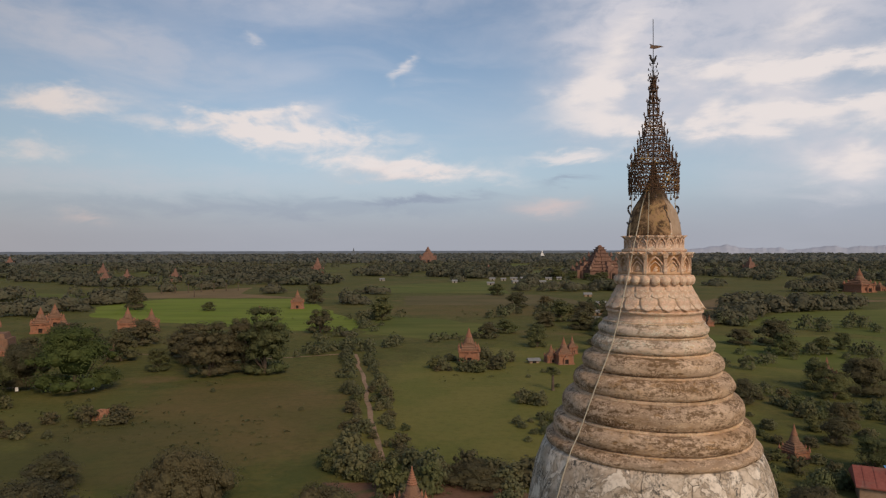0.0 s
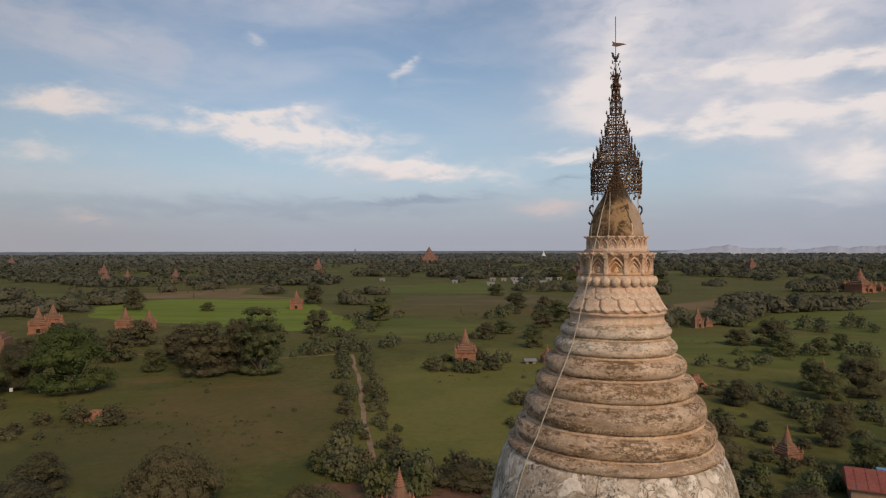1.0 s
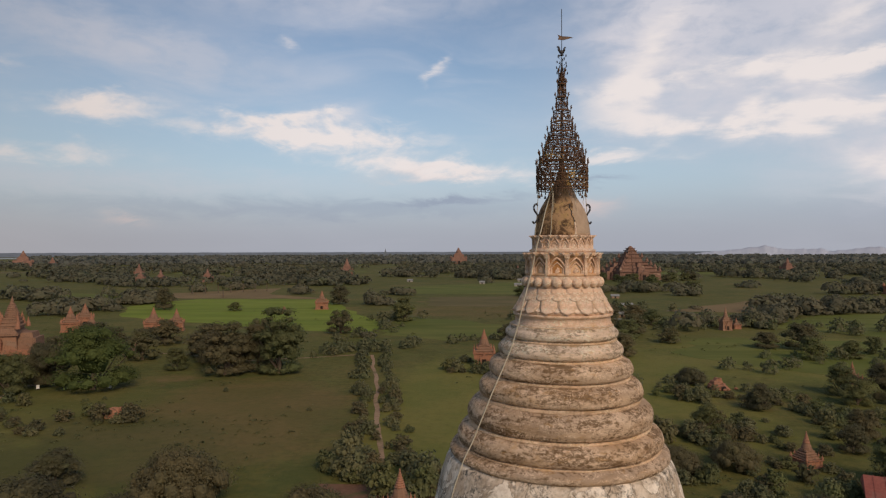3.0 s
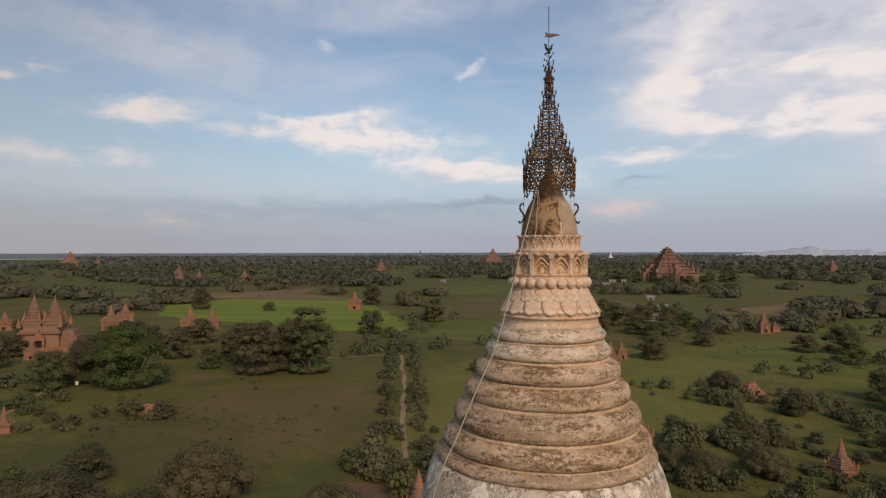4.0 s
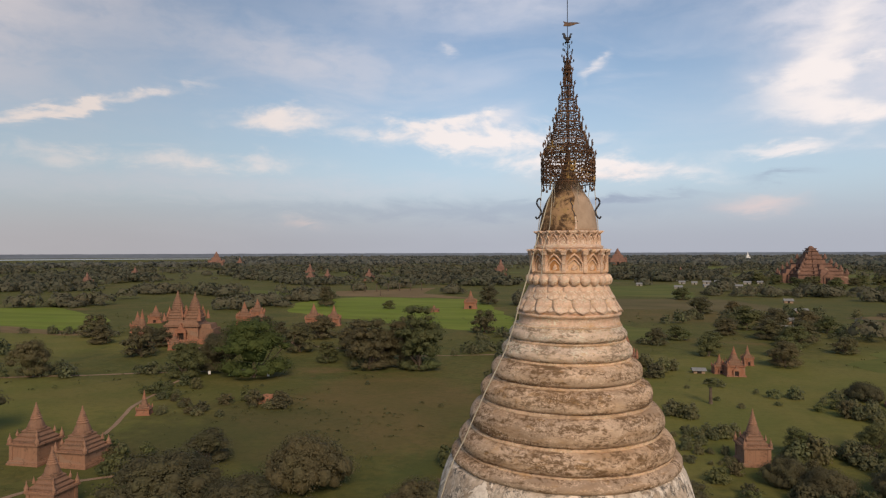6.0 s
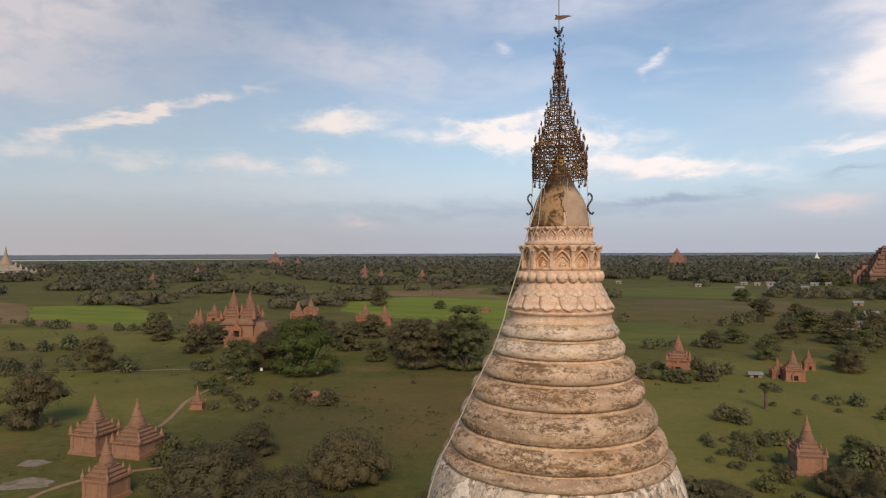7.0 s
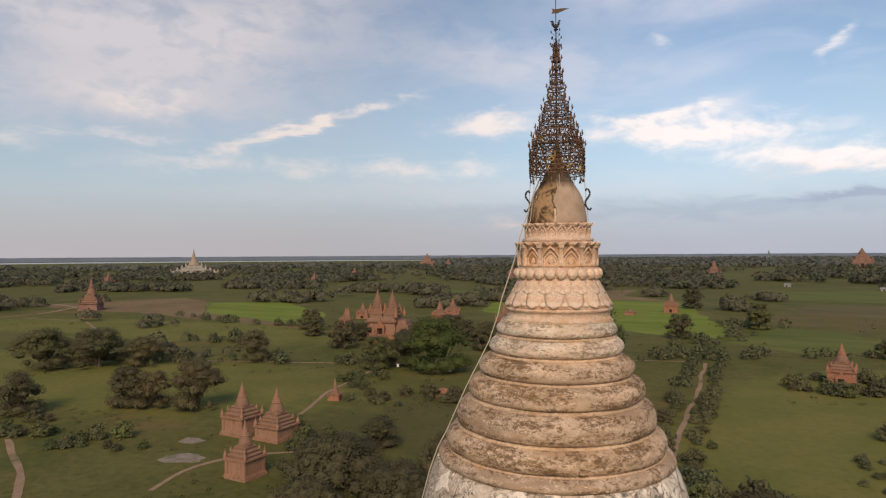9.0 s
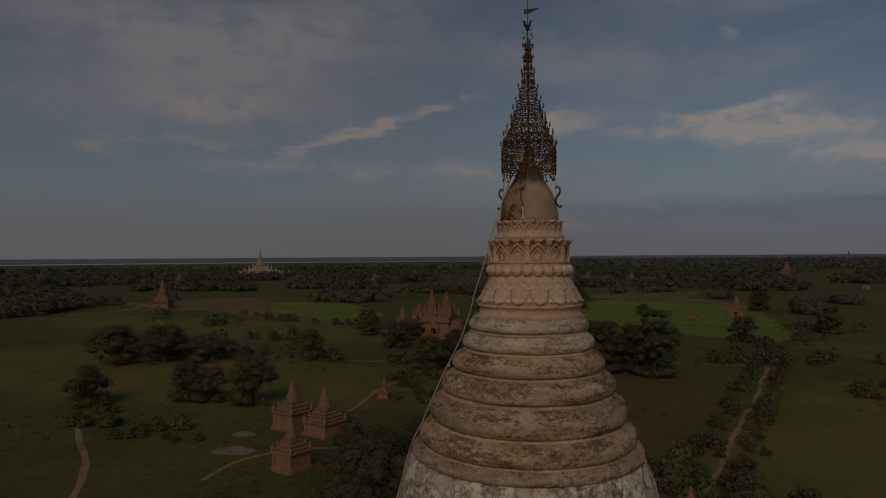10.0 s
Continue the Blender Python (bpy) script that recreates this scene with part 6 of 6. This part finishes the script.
palm(23.0, 139.0, 5.2)
palm(-160, 420, 8)
for k in range(7):
    palm(-196 + k * 7, 455 + k * 6, 9)

# hedges, scrub lines and scattered bushes
RNG = random.Random(77)


def hedge(pts, spread, count, w, label, group, kinds=(0, 1, 2, 3)):
    seg = [(Vector(a), Vector(b)) for a, b in zip(pts, pts[1:])]
    total = sum((b - a).length for a, b in seg)
    for k in range(count):
        d = RNG.uniform(0, total)
        for a, b in seg:
            L = (b - a).length
            if d <= L:
                break
            d -= L
        p = a.lerp(b, d / L)
        n = Vector((-(b - a).y, (b - a).x)).normalized()
        q = p + n * RNG.gauss(0, 1) * spread
        s = w * RNG.uniform(0.5, 1.35)
        bush(q.x, q.y, s, s * RNG.uniform(0.5, 0.85), label, RNG.choice(kinds), group)


TRACK_L = [(-28.5, 190), (-22, 152), (-17.4, 125), (-14, 104), (-11.5, 88)]
TRACK_R = [(-22.5, 188), (-16.2, 152), (-11.6, 125), (-8.2, 104), (-5, 86)]
hedge(TRACK_L, 1.0, 40, 3.0, "dusty green bush along a sandy track", "hedge bushes along the track")
hedge(TRACK_R, 1.0, 40, 3.0, "dusty green bush along a sandy track", "hedge bushes along the track")
hedge([(-16, 90), (-2, 84), (12, 80)], 3.5, 20, 4.6, "scrub bush in a rough thicket", "thicket bushes")
hedge([(-8, 78), (2, 76)], 4.0, 8, 4.0, "scrub bush in a rough thicket", "thicket bushes")
hedge([(-70, 172), (-48, 182), (-28, 195), (-10, 212), (16, 225)], 2.5, 34, 4.2, "hedge bush between fields", "field hedge bushes")
hedge([(-32, 200), (-38, 236), (-24, 262), (-30, 300)], 5.0, 24, 5.0, "hedge bush between fields", "field hedge bushes")
hedge([(-4, 166), (4, 160), (14, 166), (16, 176), (-2, 178)], 1.2, 30, 4.2, "bush clustered round a brick temple", "bushes round the temple")
hedge([(36, 150), (48, 138), (60, 128), (72, 118)], 6.0, 52, 3.2, "thorny scrub bush in a thicket", "thicket bushes")
hedge([(20, 96), (30, 84), (44, 82), (60, 92)], 6.0, 46, 2.9, "thorny scrub bush in a thicket", "thicket bushes")
hedge([(34, 110), (48, 100), (62, 112), (80, 120)], 7.0, 42, 3.1, "thorny scrub bush in a thicket", "thicket bushes")
hedge([(-68, 116), (-56, 112), (-52, 116)], 1.6, 14, 3.2, "low bush beside a brick ruin", "bushes by the ruin")
hedge([(-78, 108), (-70, 103), (-62, 106)], 2.5, 12, 2.6, "low bush in pasture", "pasture bushes")
hedge([(-80, 112), (-92, 118), (-86, 128)], 3.0, 14, 2.8, "low bush in pasture", "pasture bushes")
hedge([(-84, 58), (-96, 54), (-112, 58), (-118, 66)], 3.0, 16, 3.4, "low bush beside a path", "path bushes")
hedge([(-76, 78), (-66, 80), (-60, 76), (-62, 66)], 2.0, 12, 3.4, "green bush round brick shrines", "bushes by the shrines")
hedge([(-120, 130), (-150, 114), (-180, 104), (-215, 118)], 2.5, 34, 4.0, "hedge bush along a dirt road", "roadside bushes")
hedge([(-112, 134), (-96, 142)], 2.0, 10, 3.5, "hedge bush along a dirt road", "roadside bushes")
hedge([(-200, 190), (-180, 196), (-230, 190), (-280, 200)], 2.0, 22, 4.5, "bush in a field boundary", "field hedge bushes")
hedge([(-170, 150), (-190, 140), (-172, 152)], 2.0, 12, 4.5, "bush in a field boundary", "field hedge bushes")
hedge([(70, 160), (90, 175), (120, 190)], 8.0, 18, 4.0, "rounded bush in pasture", "pasture bushes")
hedge([(60, 250), (110, 262), (160, 240)], 8.0, 34, 5.5, "dusty rounded bush in open scrubland", "pasture bushes")
hedge([(10, 300), (60, 310), (110, 330)], 10.0, 30, 6.0, "dusty rounded bush in open scrubland", "pasture bushes")
hedge([(-44, 150), (-30, 100)], 12.0, 5, 1.0, "tiny bush in pasture", "pasture bushes")
hedge([(14, 150), (40, 130)], 8.0, 8, 2.4, "tiny bush in pasture", "pasture bushes")
hedge([(15, 128), (22, 124)], 1.5, 4, 3.6, "leafy bush in pasture", "pasture bushes")
hedge([(18, 118), (24, 114)], 2.0, 5, 3.2, "grey-green thorn bush in pasture", "pasture bushes", (0, 2))
hedge([(15, 114), (18, 106), (20.5, 99)], 2.6, 34, 1.7, "pale grey-green weedy bush beside a brick shrine", "bushes by the shrines", (0, 2))
hedge([(28, 104), (34, 108), (40, 104)], 1.6, 10, 4.0, "thorny scrub bush in a thicket", "thicket bushes")
hedge([(-84, 57), (-76, 61)], 0.6, 3, 2.8, "dark bush beside stony ground", "path bushes", (1, 3))


def far_bushes():
    """The hedges and bushes farther off, joined."""
    verts, faces, rounds = [], [], []
    for k, x, y, w, h in FAR_BUSHES:
        me = BUSH_KINDS[k]
        co = np.empty(len(me.vertices) * 3)
        me.vertices.foreach_get("co", co)
        co = co.reshape(-1, 3)[:1800]
        quads = np.arange(1800).reshape(-1, 4)[::3]
        co = co[quads.ravel()]
        a = (x * 53 + y * 29) % 6.28
        c, s = math.cos(a), math.sin(a)
        p = np.stack([(co[:, 0] * c - co[:, 1] * s) * w / 2 + x, (co[:, 0] * s + co[:, 1] * c) * w / 2 + y, co[:, 2] * h / 1.2], 1)
        grown = p.reshape(-1, 4, 3)
        mid = grown.mean(1, keepdims=True)
        p = (mid + (grown - mid) * 1.7).reshape(-1, 3)
        n = sum(len(v) for v in verts)
        out = (mid - np.array([x, y, 0.0])) / np.array([w / 2, w / 2, h])
        out /= np.linalg.norm(out, axis=2, keepdims=True) + 1e-6
        rounds.append(np.repeat(out[:, 0], 4, axis=0))
        verts.append(p)
        faces.append(np.arange(len(p)).reshape(-1, 4) + n)
    me = bpy.data.meshes.new("far_bushes")
    me.from_pydata(np.concatenate(verts).tolist(), [], np.concatenate(faces).tolist())
    me.materials.append(M_SCRUB)
    me.update()
    me.polygons.foreach_set("use_smooth", [True] * len(me.polygons))
    me.normals_split_custom_set_from_vertices(np.concatenate(rounds).tolist())
    tagged(new("far_bushes", me), "dusty green bushes in hedges between the fields", "bushes", kind="stuff")


far_bushes()


def scatter_woods():
    """The far woods and scrub: thousands of small crowns, joined, thinning out over the fields."""
    rng = np.random.default_rng(5)
    keep_x, keep_y, keep_s, keep_h = [], [], [], []
    fields = [((-186, 352), (-172, 410), (-88, 405), (-36, 276), (-32, 240), (-66, 248), (-158, 293)), ((-214, 462), (-155, 530), (-140, 455), (-88, 412), (-190, 414)), ((-60, 545), (47, 640), (46, 455), (-38, 460)),
              ((-345, 265), (-300, 290), (-215, 240), (-195, 200), (-280, 215)), ((-420, 190), (-400, 285), (-350, 268), (-285, 218), (-182, 200), (-186, 190), (-300, 196)), ((118, 262), (160, 310), (230, 330), (235, 240), (150, 222)),
              *FAR_STRIPS]

    def inside(px, py):
        for poly in fields:
            hit = False
            for (x0, y0), (x1, y1) in zip(poly, poly[1:] + poly[:1]):
                if (y0 > py) != (y1 > py) and px < (x1 - x0) * (py - y0) / (y1 - y0) + x0:
                    hit = not hit
            if hit:
                return True
        return False

    tries = 60000
    az = np.radians(rng.uniform(-86, 46, tries))
    dist = 190 * (4600 / 190) ** rng.random(tries)
    for a, d in zip(az, dist):
        x, y = d * math.sin(a), d * math.cos(a)
        left = a < -0.9
        n = noise.fractal((x * 0.009, y * 0.009, 3.0), 0.7, 2.0, 4)
        n2 = noise.noise((x * 0.028, y * 0.028, 9.0)) * 2.0 + (rng.random() - 0.5) * 0.7
        need = 0.50 - 0.23 * min(1.0, max(0.0, (d - 330) / 520)) - (0.24 if d > 1500 else 0.0)
        if a < -0.62 and d > 1750:
            continue
        if d < 330:
            need = 0.80
        elif a > 0.1 and d < 600:
            need += 0.04
        if n + 0.35 * n2 < need or inside(x, y) or (abs(x - 166) < 42 and abs(y - 690) < 50):
            continue
        if math.hypot(x + 850, y - 604) < 46 or math.hypot(x + 350, y - 193) < 13 or math.hypot(x + 137, y - 190) < 22 or math.hypot(x - 290, y - 458) < 16 or math.hypot(x - 98, y - 248) < 14:
            continue
        keep_x.append(x), keep_y.append(y)
        small = rng.random() < (0.9 if d < 330 else 0.55 if d < 600 else 0.3)
        keep_s.append((2.6 + 2.5 * rng.random() if small else 5.0 + 5.5 * rng.random()) * (1.0 + min(1.6, d / 1400)))
        keep_h.append(1.6 + 1.8 * rng.random() if small else 3.6 + 5.0 * rng.random() + (2 if d > 700 else 0))
    x, y, s, h = map(np.array, (keep_x, keep_y, keep_s, keep_h))
    d = np.hypot(x, y)
    for name, lo, hi, per, size in (("near_scrub_trees", 0, 560, 170, 0.085), ("middle_woods", 560, 1500, 56, 0.138), ("far_woods", 1500, 6000, 14, 0.34)):
        m = (d >= lo) & (d < hi)
        n = int(m.sum())
        if not n:
            continue
        k = n * per
        dirs = rng.normal(size=(k, 3))
        dirs[:, 2] = np.abs(dirs[:, 2]) * 0.9 - 0.25
        dirs /= np.linalg.norm(dirs, axis=1, keepdims=True)
        lump = 1.0 + 0.22 * np.sin(dirs[:, 0] * 5 + np.repeat(x[m], per)) * np.cos(dirs[:, 1] * 4 + np.repeat(y[m], per))
        S, H = np.repeat(s[m], per), np.repeat(h[m], per)
        at = np.stack([np.repeat(x[m], per) + dirs[:, 0] * S * 0.5 * lump, np.repeat(y[m], per) + dirs[:, 1] * S * 0.5 * lump, H * 0.45 + dirs[:, 2] * H * 0.52 * lump], 1)
        nrm = dirs + rng.normal(scale=0.4, size=(k, 3)) + np.array([0, 0, 0.35])
        nrm /= np.linalg.norm(nrm, axis=1, keepdims=True)
        u = np.cross(nrm, rng.normal(size=(k, 3)))
        u /= np.linalg.norm(u, axis=1, keepdims=True)
        v = np.cross(nrm, u)
        w = (S * size * rng.uniform(0.6, 1.3, k))[:, None]
        verts = np.stack([at - u * w, at - v * w * 0.8, at + u * w, at + v * w * 0.8], 1).reshape(-1, 3)
        verts[:, 2] = np.maximum(verts[:, 2], 0.02)
        me = bpy.data.meshes.new(name)
        me.vertices.add(4 * k)
        me.vertices.foreach_set("co", verts.ravel())
        me.loops.add(4 * k)
        me.loops.foreach_set("vertex_index", np.arange(4 * k))
        me.polygons.add(k)
        me.polygons.foreach_set("loop_start", np.arange(0, 4 * k, 4))
        me.materials.append(M_WOODS if lo < 1500 else M_WOODS_HAZED)
        me.update(calc_edges=True)
        me.validate()
        me.polygons.foreach_set("use_smooth", np.ones(k, dtype=bool))
        soft = dirs * np.array([1.0, 1.0, 1.25]) + nrm * 0.3
        soft /= np.linalg.norm(soft, axis=1, keepdims=True)
        me.normals_split_custom_set_from_vertices(np.repeat(soft, 4, axis=0).tolist())
        tagged(new(name, me), "scattered dusty, haze-greyed green trees and scrub of the wide plain", "woods", kind="stuff")


scatter_woods()


def undergrowth():
    """Low weeds, thistles and seedlings in drifts over the pasture near the shrines and tracks."""
    rng = np.random.default_rng(19)
    spots = []
    while len(spots) < 2000:
        a, d = radians(rng.uniform(-80, 42)), 62 + 300 * rng.random() ** 1.3
        x, y = d * math.sin(a), d * math.cos(a)
        n = noise.fractal((x * 0.022, y * 0.022, 40.0), 0.8, 2.0, 4)
        if n + 0.5 * (rng.random() - 0.5) < 0.34:
            continue
        spots.append((x, y, (0.18 + 0.42 * rng.random() ** 2.5) * (1 + d / 400)))
    x, y, s = np.array(spots).T
    per = 10
    k = len(x) * per
    d = rng.normal(size=(k, 3))
    d[:, 2] = np.abs(d[:, 2])
    d /= np.linalg.norm(d, axis=1, keepdims=True)
    S = np.repeat(s, per)
    at = np.stack([np.repeat(x, per) + d[:, 0] * S, np.repeat(y, per) + d[:, 1] * S, d[:, 2] * S * 0.55], 1)
    nrm = d + rng.normal(scale=0.5, size=(k, 3)) + np.array([0, 0, 0.4])
    nrm /= np.linalg.norm(nrm, axis=1, keepdims=True)
    u = np.cross(nrm, rng.normal(size=(k, 3)))
    u /= np.linalg.norm(u, axis=1, keepdims=True)
    v = np.cross(nrm, u)
    w = (S * 0.32 * rng.uniform(0.6, 1.3, k))[:, None]
    verts = np.stack([at - u * w, at - v * w * 0.7, at + u * w, at + v * w * 0.7], 1).reshape(-1, 3)
    verts[:, 2] = np.maximum(verts[:, 2], 0.02)
    me = bpy.data.meshes.new("undergrowth")
    me.from_pydata(verts.tolist(), [], np.arange(4 * k).reshape(-1, 4).tolist())
    me.materials.append(M_LEAF)
    me.update()
    me.polygons.foreach_set("use_smooth", [True] * k)
    me.normals_split_custom_set_from_vertices([(0.0, 0.0, 1.0)] * (4 * k))
    tagged(new("undergrowth", me), "low dusty weeds and seedlings in drifts over pasture", "undergrowth", kind="stuff")


undergrowth()
